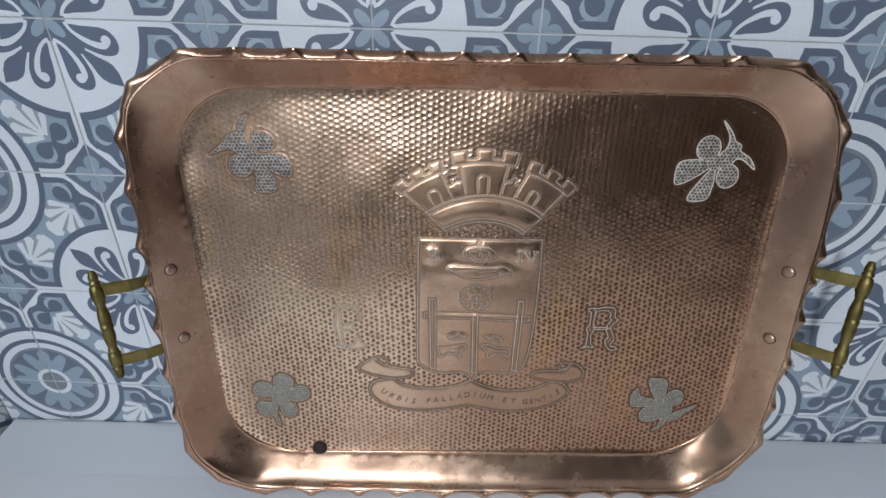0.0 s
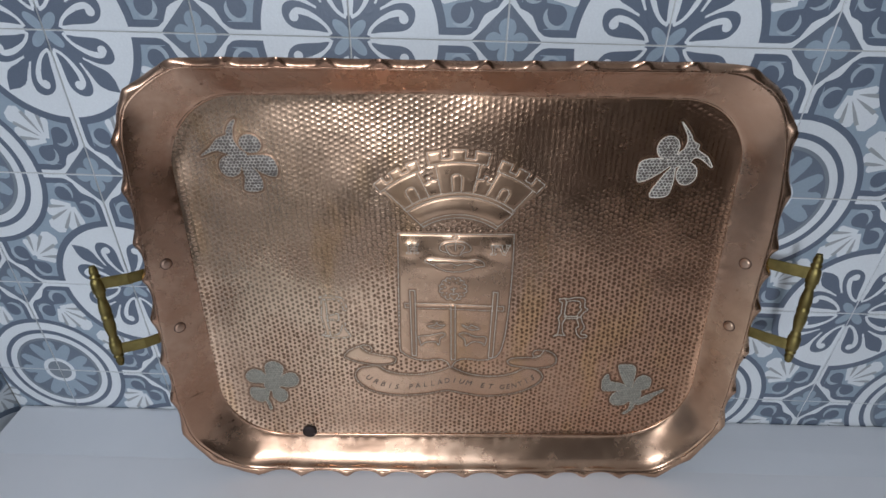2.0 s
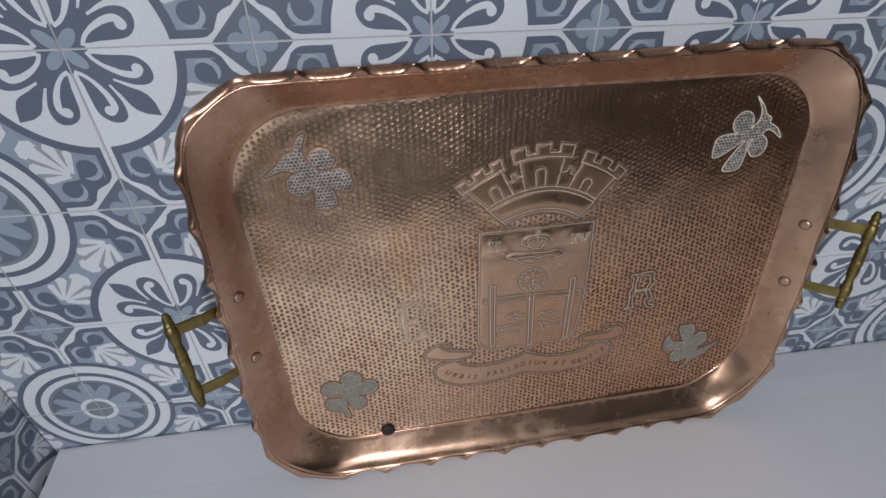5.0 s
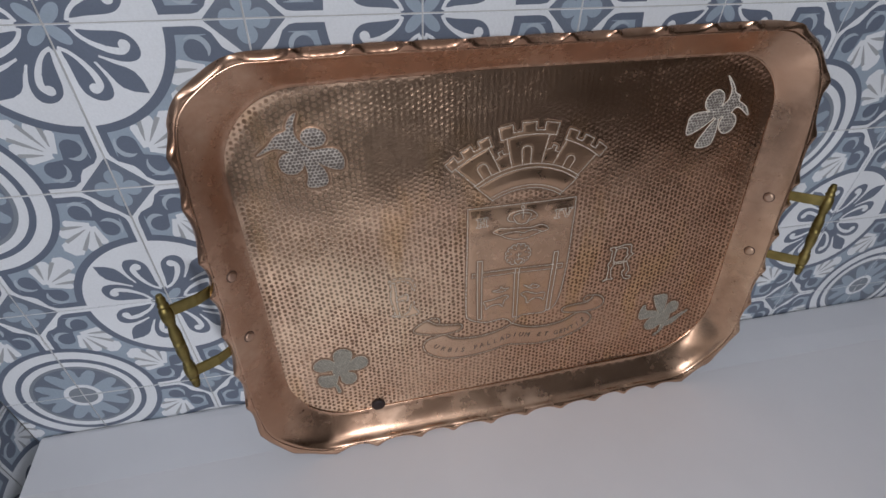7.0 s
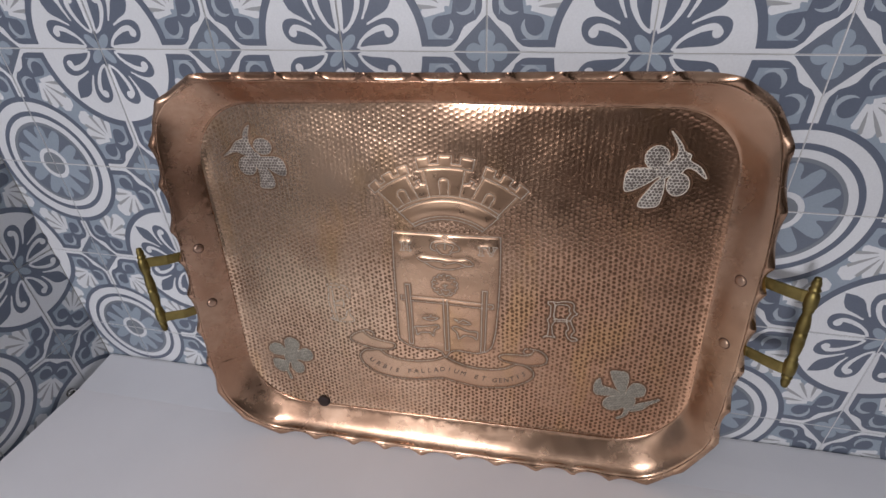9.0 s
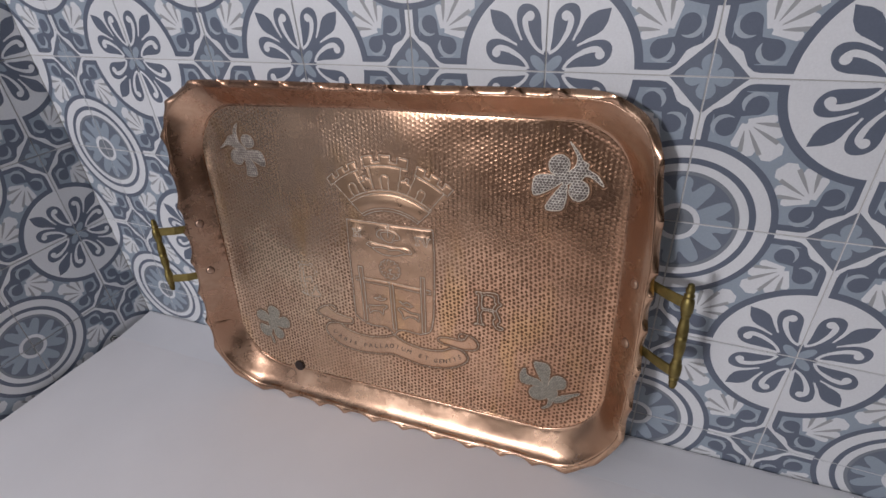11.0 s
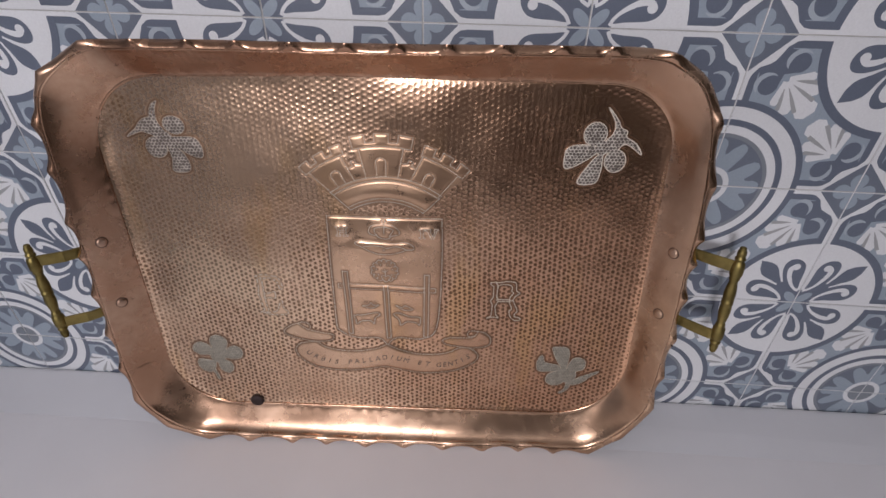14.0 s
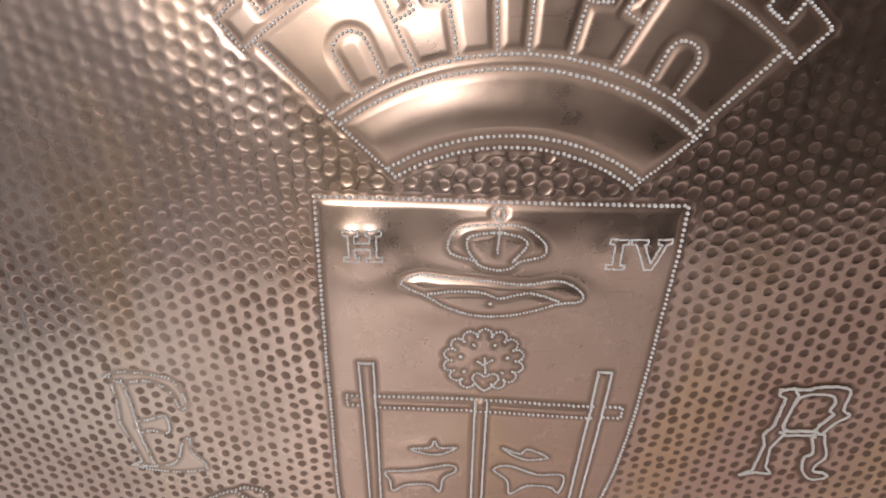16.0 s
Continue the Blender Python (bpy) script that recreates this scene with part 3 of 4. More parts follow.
height += 0.6 * blur(mask(POSTS[0], POSTS[1], POSTS[2] + POSTS[3][::-1]), 2)
height += 1.6 * blur(mask(BARS[0] + BARS[1][::-1]), 3)
rough_noise = np.random.RandomState(21).uniform(-1, 1, (14, 18))
waves = blur(np.kron(rough_noise, np.ones((59, 63)))[:GX.shape[0], :GX.shape[1]], 24)
height += 1.3 * waves / np.abs(waves).max() - 4.0 * (GX / 330.0) ** 2 * edge_fade
height += 2.2 * np.sin(GX / 120.0 + 0.6) * np.sin(GY / 95.0) + 0.7 * np.sin(GX / 47.0) * np.cos(GY / 41.0 + 1)


def floor_lift(v):
    """How far the floor has risen where the side begins; least along the top."""
    return 1.5 * np.clip((215 - v) / 110, 0.1, 1)


# near its edge the floor settles to one level and turns up softly
settle = np.clip((blur(edge_in, 9) - 0.5) * 2.0, 0, 1)
height = height * settle ** 0.6 + floor_lift(GY) * (1 - settle) ** 1.5



def stroke_mask(lines, reach):
    """1 on the chased lines, falling to 0 at reach millimetres."""
    m = np.zeros(GX.shape)
    k = int(reach / STEP) + 1
    for line in lines:
        for u, v in walk_line(line, 0.8):
            j, i = int(round((u - gu[0]) / STEP)), int(round((v - gv[0]) / STEP))
            a, b, c, d = max(i - k, 0), i + k + 1, max(j - k, 0), j + k + 1
            q = 1 - np.hypot(GX[a:b, c:d] - u, GY[a:b, c:d] - v) / reach
            m[a:b, c:d] = np.maximum(m[a:b, c:d], q)
    return np.clip(m * 1.7, 0, 1)


def walk_line(pts, pitch):
    """Even stations along a line."""
    p = np.array(pts, float)
    d = np.concatenate([[0], np.cumsum(np.hypot(*np.diff(p, axis=0).T))])
    n = max(2, int(round(d[-1] / pitch)))
    s = np.linspace(0, d[-1], n + 1)
    return np.stack([np.interp(s, d, p[:, 0]), np.interp(s, d, p[:, 1])], 1)


# tarnish along the chased lines; round R and leaves their drop shadow is painted too
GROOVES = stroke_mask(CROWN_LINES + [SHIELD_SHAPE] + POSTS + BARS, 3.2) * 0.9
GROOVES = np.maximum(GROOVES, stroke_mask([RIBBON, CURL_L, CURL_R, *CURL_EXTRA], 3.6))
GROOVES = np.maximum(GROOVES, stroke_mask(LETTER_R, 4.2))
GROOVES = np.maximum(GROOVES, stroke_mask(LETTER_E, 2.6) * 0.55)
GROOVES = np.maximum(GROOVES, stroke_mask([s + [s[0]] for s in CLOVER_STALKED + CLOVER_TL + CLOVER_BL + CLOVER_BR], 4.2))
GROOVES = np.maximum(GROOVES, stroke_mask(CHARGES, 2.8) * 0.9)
height -= 0.30 * GROOVES


def floor_height(u, v):
    i, j = int(round((v - gv[0]) / STEP)), int(round((u - gu[0]) / STEP))
    return float(height[min(max(i, 0), len(gv) - 1), min(max(j, 0), len(gu) - 1)])


def grid_mesh(name, X, Y, Z, keep, material, parent, label="", attrs=()):
    """A sheet over the kept cells of a grid, in millimetres."""
    idx = np.arange(X.size).reshape(X.shape)
    cell = keep[:-1, :-1] & keep[1:, :-1] & keep[:-1, 1:] & keep[1:, 1:]
    quads = np.stack([idx[:-1, :-1][cell], idx[:-1, 1:][cell], idx[1:, 1:][cell], idx[1:, :-1][cell]], 1)
    used, inv = np.unique(quads, return_inverse=True)
    quads = inv.reshape(quads.shape)
    co = np.stack([X.ravel()[used], Y.ravel()[used], Z.ravel()[used]], 1) * MM
    me = bpy.data.meshes.new(name)
    me.vertices.add(len(co))
    me.vertices.foreach_set("co", co.ravel())
    me.loops.add(quads.size)
    me.loops.foreach_set("vertex_index", quads.ravel().astype(np.int32))
    me.polygons.add(len(quads))
    me.polygons.foreach_set("loop_start", np.arange(0, quads.size, 4, dtype=np.int32))
    for key, values in attrs:
        a = me.attributes.new(key, "FLOAT", "POINT")
        a.data.foreach_set("value", values.ravel()[used].astype(np.float32))
    me.update(calc_edges=True)
    me.validate()
    me.shade_smooth()
    me.materials.append(material)
    ob = new(name, me)
    ob.parent = parent
    if label:
        tagged(ob, label)
    return ob


# brightness painted into the floor's colour: a pale patch on one side
LIT_PATCH = 0.8 * np.exp(-(((GX + 205) / 110) ** 2 + ((GY + 45) / 85) ** 2) ** 1.5) * (0.55 + 0.45 * np.clip(3 * waves / np.abs(waves).max(), -1, 1))
grow = outline(-327.8, 328.8, -243.8, 231.8, RADII)
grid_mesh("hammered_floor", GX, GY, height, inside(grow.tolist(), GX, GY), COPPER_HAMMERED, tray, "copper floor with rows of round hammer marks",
          (("hollow", np.clip(np.maximum(np.clip((cup - 0.50) * 2.6, 0, 1) * MARKED * TARNISH * 1.1, GROOVES), 0, 1)), ("lit_patch", LIT_PATCH),
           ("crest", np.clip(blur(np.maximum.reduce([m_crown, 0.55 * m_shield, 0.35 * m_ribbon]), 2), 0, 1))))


def ring_sheet(name, rows, material, parent, label=""):
    """A closed band through rows of points (k x 3, millimetres)."""
    n = len(rows[0])
    verts = [tuple(c * MM for c in p) for row in rows for p in row]
    faces = []
    for r in range(len(rows) - 1):
        for i in range(n):
            j = (i + 1) % n
            faces.append((r * n + i, r * n + j, (r + 1) * n + j, (r + 1) * n + i))
    return mesh_object(name, verts, faces, material, parent, label, smooth=True)


# outer edge of the rim, with its blunt corners
OUTER = np.array(smooth_loop([(-366, 115), (-362, 185), (-354, 220), (-340, 238), (-314, 257), (-290, 267), (-262, 269), (-170, 268), (0, 264), (210, 261), (285, 258), (318, 246), (343, 224), (358, 180), (367, 90),
                              (366, 10), (365, -80), (360, -160), (353, -205), (325, -253), (288, -286), (232, -292.5), (70, -293.5), (-120, -292.5), (-270, -288.5), (-310, -278), (-345, -250),
                              (-366, -215), (-373, -150), (-372, -60), (-369, 20)], 40))
N_RIM = len(FLOOR_EDGE)


def edge_hit(core, way):
    """Distance from core along way to the outer edge."""
    p, q = OUTER[:-1] - core, OUTER[1:] - core
    c0, c1 = way[0] * p[:, 1] - way[1] * p[:, 0], way[0] * q[:, 1] - way[1] * q[:, 0]
    ok = (c0 < 0) != (c1 < 0)
    t = (c0 / (c0 - c1 + 1e-12))[ok]
    x = p[ok] + (q[ok] - p[ok]) * t[:, None]
    return float((x @ way).max())


EDGE, outward = np.zeros((N_RIM, 2)), np.zeros((N_RIM, 2))
for i, f in enumerate(FLOOR_EDGE):
    core = np.array((min(max(f[0], -238), 240), min(max(f[1], -165), 140)))
    way = (f - core) / np.hypot(*(f - core))
    EDGE[i], outward[i] = core + way * edge_hit(core, way), way
LIP = 8.5
RIM = EDGE - outward * LIP
seg = np.hypot(*(np.roll(EDGE, -1, 0) - EDGE).T)
along = np.concatenate([[0], np.cumsum(seg)[:-1]])
# where the scallops meet: stations along the four sides, in millimetres
CUSPS = [(1, u) for u in (-288, -236, -180, -131, -74, -19, 34, 83, 136, 194, 242, 300)] + [(-1, u) for u in (-337, -276, -217, -152, -101, -42, 16, 74, 132, 184, 235, 287, 325)]
CUSPS += [(-2, v) for v in (238, 184, 133, 70, 24, -30, -92, -151, -206)] + [(2, v) for v in (190, 125, 62, 30, -16, -76, -136, -188)]
stations = []
for side, at in CUSPS:
    ax = 0 if abs(side) == 1 else 1
    ok = np.flatnonzero(outward[:, 1 - ax] * side > 0.3)
    stations.append(float(along[ok[np.argmin(np.abs(EDGE[ok, ax] - at))]]))
stations = np.array(sorted(stations))
COUNT = len(stations)
rng_rim = np.random.RandomState(5)
loop = seg.sum()
phase = np.interp(along, np.concatenate([[stations[-1] - loop], stations, [stations[0] + loop]]), np.arange(COUNT + 2))
wob = np.interp(phase, np.arange(COUNT + 2), rng_rim.uniform(0.8, 1.2, COUNT + 2))
# the lower corners are almost plain
wob *= 1 - 0.75 * np.clip(-2.4 * np.abs(outward[:, 0]) * outward[:, 1], 0, 1)
inward = -outward
depth = (37.0 * inward[:, 0] ** 2 + np.where(inward[:, 1] > 0, 30.0, 24.0) * inward[:, 1] ** 2) / 35.4
steep = 0.12 * inward[:, 0] ** 2
top_side = np.clip(outward[:, 1] * 2, 0, 1)
scallop = top_side * (1 - np.exp(-(np.sin(np.pi * phase) / 0.5) ** 2)) + (1 - top_side) * (np.sin(np.pi * phase) ** 2 + 0.02) ** 0.42
WAVE = 2.7 * wob * scallop * np.where(outward[:, 1] > 0.5, 0.40, 0.5 + 1.6 * np.clip((-outward[:, 1] - 0.7) / 0.3, 0, 1))
start, bend = 0.28 * (1 - top_side), 0.20 - 0.14 * top_side
rows = []
for k in (-0.05, 0.0, 0.025, 0.05, 0.08, 0.12, 0.18, 0.26, 0.36, 0.48, 0.60, 0.70, 0.76, 0.82, 0.88, 0.94, 1.0):
    p = FLOOR_EDGE + (RIM - FLOOR_EDGE) * k - outward * (0.6 * WAVE * max(0.0, (k - 0.86) / 0.14) ** 2.0)[:, None]
    uneven = (0.22 * np.sin(along / 4.1 + 3 * np.sin(along / 17.0))) * math.exp(-((k - 0.05) / 0.06) ** 2)
    # the floor turns up into the side: in a short bend along the top, in a long one elsewhere
    h = 35.4 * (start * k + (1 - start) * (k - bend * (1 - np.exp(-max(k, 0) / bend))) / (1 - bend))
    low = np.clip(-outward[:, 1], 0, 1) ** 2 if k > 0 else 0.0
    h = h * (1 - low) + low * 35.4 * (0.69 * (k - 0.05 * (1 - math.exp(-max(k, 0) / 0.05))) / 0.95 + 0.31 * k ** 8)
    h = h if k >= 0 else np.full(N_RIM, -0.25)
    ribs = 0.06 * np.sin(along / 1.25) * (inward[:, 1] < -0.99) * min(1, max(0, k))
    dent = ribs + (0.9 * np.sin(along / 37.0) * np.sin(along / 91.0 + 1) + 0.5 * np.sin(along / 23.0 + 2)) * min(1, max(0, k)) + (1.1 * np.sin(along / 13.0 + 4 * k) + 1.5 * np.sin(along / 31.0 - 7 * k + 2 * np.sin(along / 77.0))) * k * (1 - k) * inward[:, 0] ** 2
    bulge = 35.4 * steep * 4 * k * (1 - k) if k > 0 else 0
    rows.append(np.c_[p, h * depth + bulge + dent + uneven + floor_lift(FLOOR_EDGE[:, 1]) * (1 - max(k, 0))])
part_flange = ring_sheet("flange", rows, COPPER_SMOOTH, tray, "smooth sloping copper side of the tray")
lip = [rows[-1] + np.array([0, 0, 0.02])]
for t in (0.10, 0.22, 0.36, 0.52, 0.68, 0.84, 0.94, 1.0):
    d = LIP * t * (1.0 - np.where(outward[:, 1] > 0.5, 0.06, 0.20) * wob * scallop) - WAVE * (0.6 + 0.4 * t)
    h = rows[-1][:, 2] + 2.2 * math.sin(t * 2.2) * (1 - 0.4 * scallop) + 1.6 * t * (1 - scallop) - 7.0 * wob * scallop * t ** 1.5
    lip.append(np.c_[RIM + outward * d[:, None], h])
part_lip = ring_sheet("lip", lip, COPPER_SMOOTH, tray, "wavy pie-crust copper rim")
for ob in (part_flange, part_lip):
    mod = ob.modifiers.new("thickness", "SOLIDIFY")
    mod.thickness, mod.offset = 0.0012, -1.0
back = outline(-328, 329, -244, 232, RADII, 8, 2)
mesh_object("back_plate", [(u * MM, v * MM, -0.0120) for u, v in back], [tuple(range(len(back)))[::-1]], COPPER_SMOOTH, tray)

# chased dots and lines
BEAD = [(math.cos(a) * r, math.sin(a) * r, h) for r, h in ((1.0, -0.5), (0.78, 0.55)) for a in (2 * math.pi * i / 6 for i in range(6))] + [(0, 0, 0.95)]
BEAD_FACES = [(i, (i + 1) % 6, 6 + (i + 1) % 6, 6 + i) for i in range(6)] + [(6 + i, 6 + (i + 1) % 6, 12) for i in range(6)]


def beads(name, lines, parent, label="", pitch=1.7, radius=0.68, skip=None, material=None):
    """A chased line of raised dots that follows the floor."""
    rng = np.random.RandomState(len(name) + len(lines))
    verts, faces = [], []
    for k, line in enumerate(lines):
        for u, v in walk_line(line, pitch):
            if skip and skip(u, v, k):
                continue
            u, v = u + rng.uniform(-0.12, 0.12), v + rng.uniform(-0.12, 0.12)
            z, r, n = floor_height(u, v) + 0.38, radius * rng.uniform(0.85, 1.12), len(verts)
            verts += [((u + x * r) * MM, (v + y * r) * MM, (z + h * r) * MM) for x, y, h in BEAD]
            faces += [tuple(n + i for i in f) for f in BEAD_FACES]
    return mesh_object(name, verts, faces, material or TINNED_BEAD, parent, label, smooth=True)


beads("crown_outline", CROWN_LINES[4:], tray, "mural crown chased in bright dots", pitch=1.6)
beads("crown_band", CROWN_LINES[:4], tray, "double rows of bright chased dots", pitch=2.1, radius=0.80)
beads("shield_outline", [SHIELD_SHAPE + [SHIELD_SHAPE[0]]], tray, "shield border of bright chased dots", pitch=2.25, radius=0.84)
beads("cross_bar", BARS, tray, pitch=2.2, radius=0.76)
for lines in (POSTS[:1], POSTS[1:2], POSTS[2:]):
    beads("post", lines, tray, pitch=1.1, radius=0.66)
for lines in (CROWN_BADGE, CRADLE, ROUND, *PLAQUES):
    beads("emblem", lines, tray, pitch=1.35, radius=0.62)
beads("ribbon_outline", [RIBBON, CURL_L, CURL_R, *CURL_EXTRA], tray, "motto ribbon chased in dull dots", pitch=2.2, radius=0.80, material=TINNED_RIBBON)
beads("letter_r", LETTER_R, tray, pitch=1.2, radius=0.80, material=TINNED_RIBBON)
beads("letter_e", LETTER_E, tray, "silvery letter worn almost away", pitch=1.5, radius=0.66, skip=lambda u, v, k: math.sin(u * 0.9 + k) * math.cos(v * 0.7) > 0.4, material=TINNED_BEAD)
beads("letter_h", LETTER_H, tray, pitch=0.9, radius=0.5)
beads("letter_iv", LETTER_IV, tray, pitch=0.9, radius=0.5)


MOTTO_LINE = np.array(smooth_loop([(-124, -136), (-112, -145), (-98, -152), (-78, -157), (-60, -157), (-27, -152), (-2, -147.5), (21, -153), (45, -158), (69, -160), (91, -155), (110, -143)], 6, False))


def motto(words, size):
    """Raised letters along the ribbon, from Blender's own font."""
    verts, faces = [], []
    places = [(ch, u0 + (u1 - u0) * k / max(1, len(word) - 1)) for word, u0, u1 in words for k, ch in enumerate(word)]
    for ch, cu in places:
        cv = float(np.interp(cu, MOTTO_LINE[:, 0], MOTTO_LINE[:, 1]))
        slope = math.atan((float(np.interp(cu + 3, MOTTO_LINE[:, 0], MOTTO_LINE[:, 1])) - float(np.interp(cu - 3, MOTTO_LINE[:, 0], MOTTO_LINE[:, 1]))) / 6)
        curve = bpy.data.curves.new("letter", "FONT")
        curve.body, curve.size, curve.extrude, curve.align_x, curve.align_y, curve.resolution_u, curve.shear = ch, size, 0.5, "CENTER", "CENTER", 2, 0.18
        tmp = bpy.data.objects.new("letter", curve)
        scene.collection.objects.link(tmp)
        me = bpy.data.meshes.new_from_object(tmp.evaluated_get(bpy.context.evaluated_depsgraph_get()))
        c, s, base = math.cos(slope), math.sin(slope), len(verts)
        z = floor_height(cu, cv)
        for v in me.vertices:
            x, y = v.co.x, v.co.y
            verts.append(((cu + x * c - y * s) * MM, (cv + x * s + y * c) * MM, (z + v.co.z) * MM))
        faces += [tuple(base + i for i in p.vertices) for p in me.polygons]
        bpy.data.objects.remove(tmp)
        bpy.data.meshes.remove(me)
    return mesh_object("motto", verts, faces, TINNED_DARK, tray, "raised capital letters of a worn motto")


motto((("URBIS", -116, -78), ("PALLADIUM", -59, 21), ("ET", 40, 51), ("GENTIS", 67, 108)), 11.0)


def clover(name, shapes, label, material, edge_material, pitch):
    """A tinned leaf, pitted like honeycomb, proud of the floor."""
    us, vs = [p[0] for s in shapes for p in s], [p[1] for s in shapes for p in s]
    x, y = np.arange(min(us) - 1, max(us) + 1, 0.45), np.arange(min(vs) - 1, max(vs) + 1, 0.45)
    X, Y = np.meshgrid(x, y)
    keep = np.zeros(X.shape, bool)
    for s in shapes:
        keep |= inside(s, X, Y)
    i = np.clip(np.round((Y - gv[0]) / STEP).astype(int), 0, len(gv) - 1)
    j = np.clip(np.round((X - gu[0]) / STEP).astype(int), 0, len(gu) - 1)
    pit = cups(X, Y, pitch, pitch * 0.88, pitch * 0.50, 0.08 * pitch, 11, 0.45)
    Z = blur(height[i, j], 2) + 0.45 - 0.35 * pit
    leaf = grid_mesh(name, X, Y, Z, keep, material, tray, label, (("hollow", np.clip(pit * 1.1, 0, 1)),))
    edge = [s + [s[0]] for s in map(list, shapes)]

    def covered(u, v, k):
        return any(bool(inside(s, np.array([u]), np.array([v]))[0]) for q, s in enumerate(shapes) if q != k)
    beads("leaf_edge", edge, leaf, pitch=1.0, radius=0.78 if edge_material is TINNED_BEAD else 0.42, skip=covered, material=edge_material)
    return leaf


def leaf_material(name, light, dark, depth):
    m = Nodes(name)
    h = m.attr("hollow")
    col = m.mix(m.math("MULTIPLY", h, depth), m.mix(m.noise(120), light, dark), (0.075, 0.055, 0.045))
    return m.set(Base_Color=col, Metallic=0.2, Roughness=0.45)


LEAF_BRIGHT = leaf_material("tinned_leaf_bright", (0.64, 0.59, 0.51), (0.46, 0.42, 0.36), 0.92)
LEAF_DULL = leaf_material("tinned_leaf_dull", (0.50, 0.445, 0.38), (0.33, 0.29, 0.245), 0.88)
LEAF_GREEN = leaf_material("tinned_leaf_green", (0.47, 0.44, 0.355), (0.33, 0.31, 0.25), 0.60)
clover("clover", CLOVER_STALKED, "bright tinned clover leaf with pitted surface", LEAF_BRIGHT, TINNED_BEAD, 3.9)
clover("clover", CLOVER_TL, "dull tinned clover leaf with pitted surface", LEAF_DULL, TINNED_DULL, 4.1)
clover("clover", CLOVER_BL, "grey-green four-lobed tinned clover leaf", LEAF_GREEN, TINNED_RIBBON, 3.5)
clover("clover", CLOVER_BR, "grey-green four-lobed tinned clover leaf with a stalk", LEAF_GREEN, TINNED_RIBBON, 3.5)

# rivets, a hole in the rim and a dark spot


FLANGE = np.concatenate(rows)


def flange_frame(u, v):
    """Place and upright of the flange's surface at u, v."""
    q = np.flatnonzero(np.hypot(FLANGE[:, 0] - u, FLANGE[:, 1] - v) < 11.0)
    p = FLANGE[q]
    c = np.linalg.lstsq(np.c_[np.ones(len(q)), p[:, 0] - u, p[:, 1] - v], p[:, 2], rcond=None)[0]
    n = Vector((-c[1], -c[2], 1)).normalized()
    return Matrix.Translation(Vector((u, v, c[0] + (1.0 if u < 0 else 0.3))) * MM) @ n.to_track_quat("Z", "Y").to_matrix().to_4x4()


RING_DARK = Nodes("ring_dark").set(Base_Color=(0.13, 0.080, 0.058), Metallic=0.4, Roughness=0.55)


def rivet(u, v):
    bm = bmesh.new()
    m = flange_frame(u, v)
    lathe(bm, [(0.0058, -0.001), (0.0058, 0.0022), (0.0052, 0.0030), (0.0034, 0.0034), (0.0008, 0.0035)], 20, m)
    head = part("rivet", bm, COPPER_RIVET, tray)
    bm = bmesh.new()
    lathe(bm, [(0.0074, -0.001), (0.0071, 0.0012), (0.0062, 0.0016)], 20, m)
    part("dark_ring", bm, RING_DARK, head, "dark ring round the rivet")


RIVETS = ((-345, 38), (-347, -50), (345, 37), (344, -48))
for r in RIVETS:
    rivet(*r)
# small holes and pits in the sloping side
PITS = ((-326, 187, 2.2), (-330, 168, 1.6), (331, -164, 2.4), (360, -83, 1.2), (349, -139, 1.2), (-354, -118, 1.0), (-190, -265, 1.1), (-184, -266, 0.9), (-16, 250, 1.2), (50, 240, 1.4), (-73, 256, 2.0), (-69, -250, 1.0))
PIT = Nodes("pit_tarnish").set(Base_Color=(0.05, 0.025, 0.02), Metallic=0.4, Roughness=0.7)
for pu, pv, size in PITS:
    bm = bmesh.new()
    lathe(bm, [(size * 1.15 * MM, -0.0006), (size * MM, 0.0001), (size * 0.5 * MM, 0.00012)], 12, flange_frame(pu, pv) @ Matrix.Scale(1.4 if size > 1.5 else 1.0, 4, (0, 1, 0)))
    part("pit", bm, PIT, tray)
SPOT = Nodes("dark_spot").set(Base_Color=(0.035, 0.022, 0.02), Metallic=0.3, Roughness=0.6)
bm = bmesh.new()
lathe(bm, [(0.0105, -0.003), (0.0100, 0.0012), (0.0085, 0.0024), (0.004, 0.0029)], 28, Matrix.Translation((-0.208, -0.2378, floor_height(-208, -237.5) * MM + 0.0008)))
part("dark_spot", bm, SPOT, tray, "dark blot of old solder")


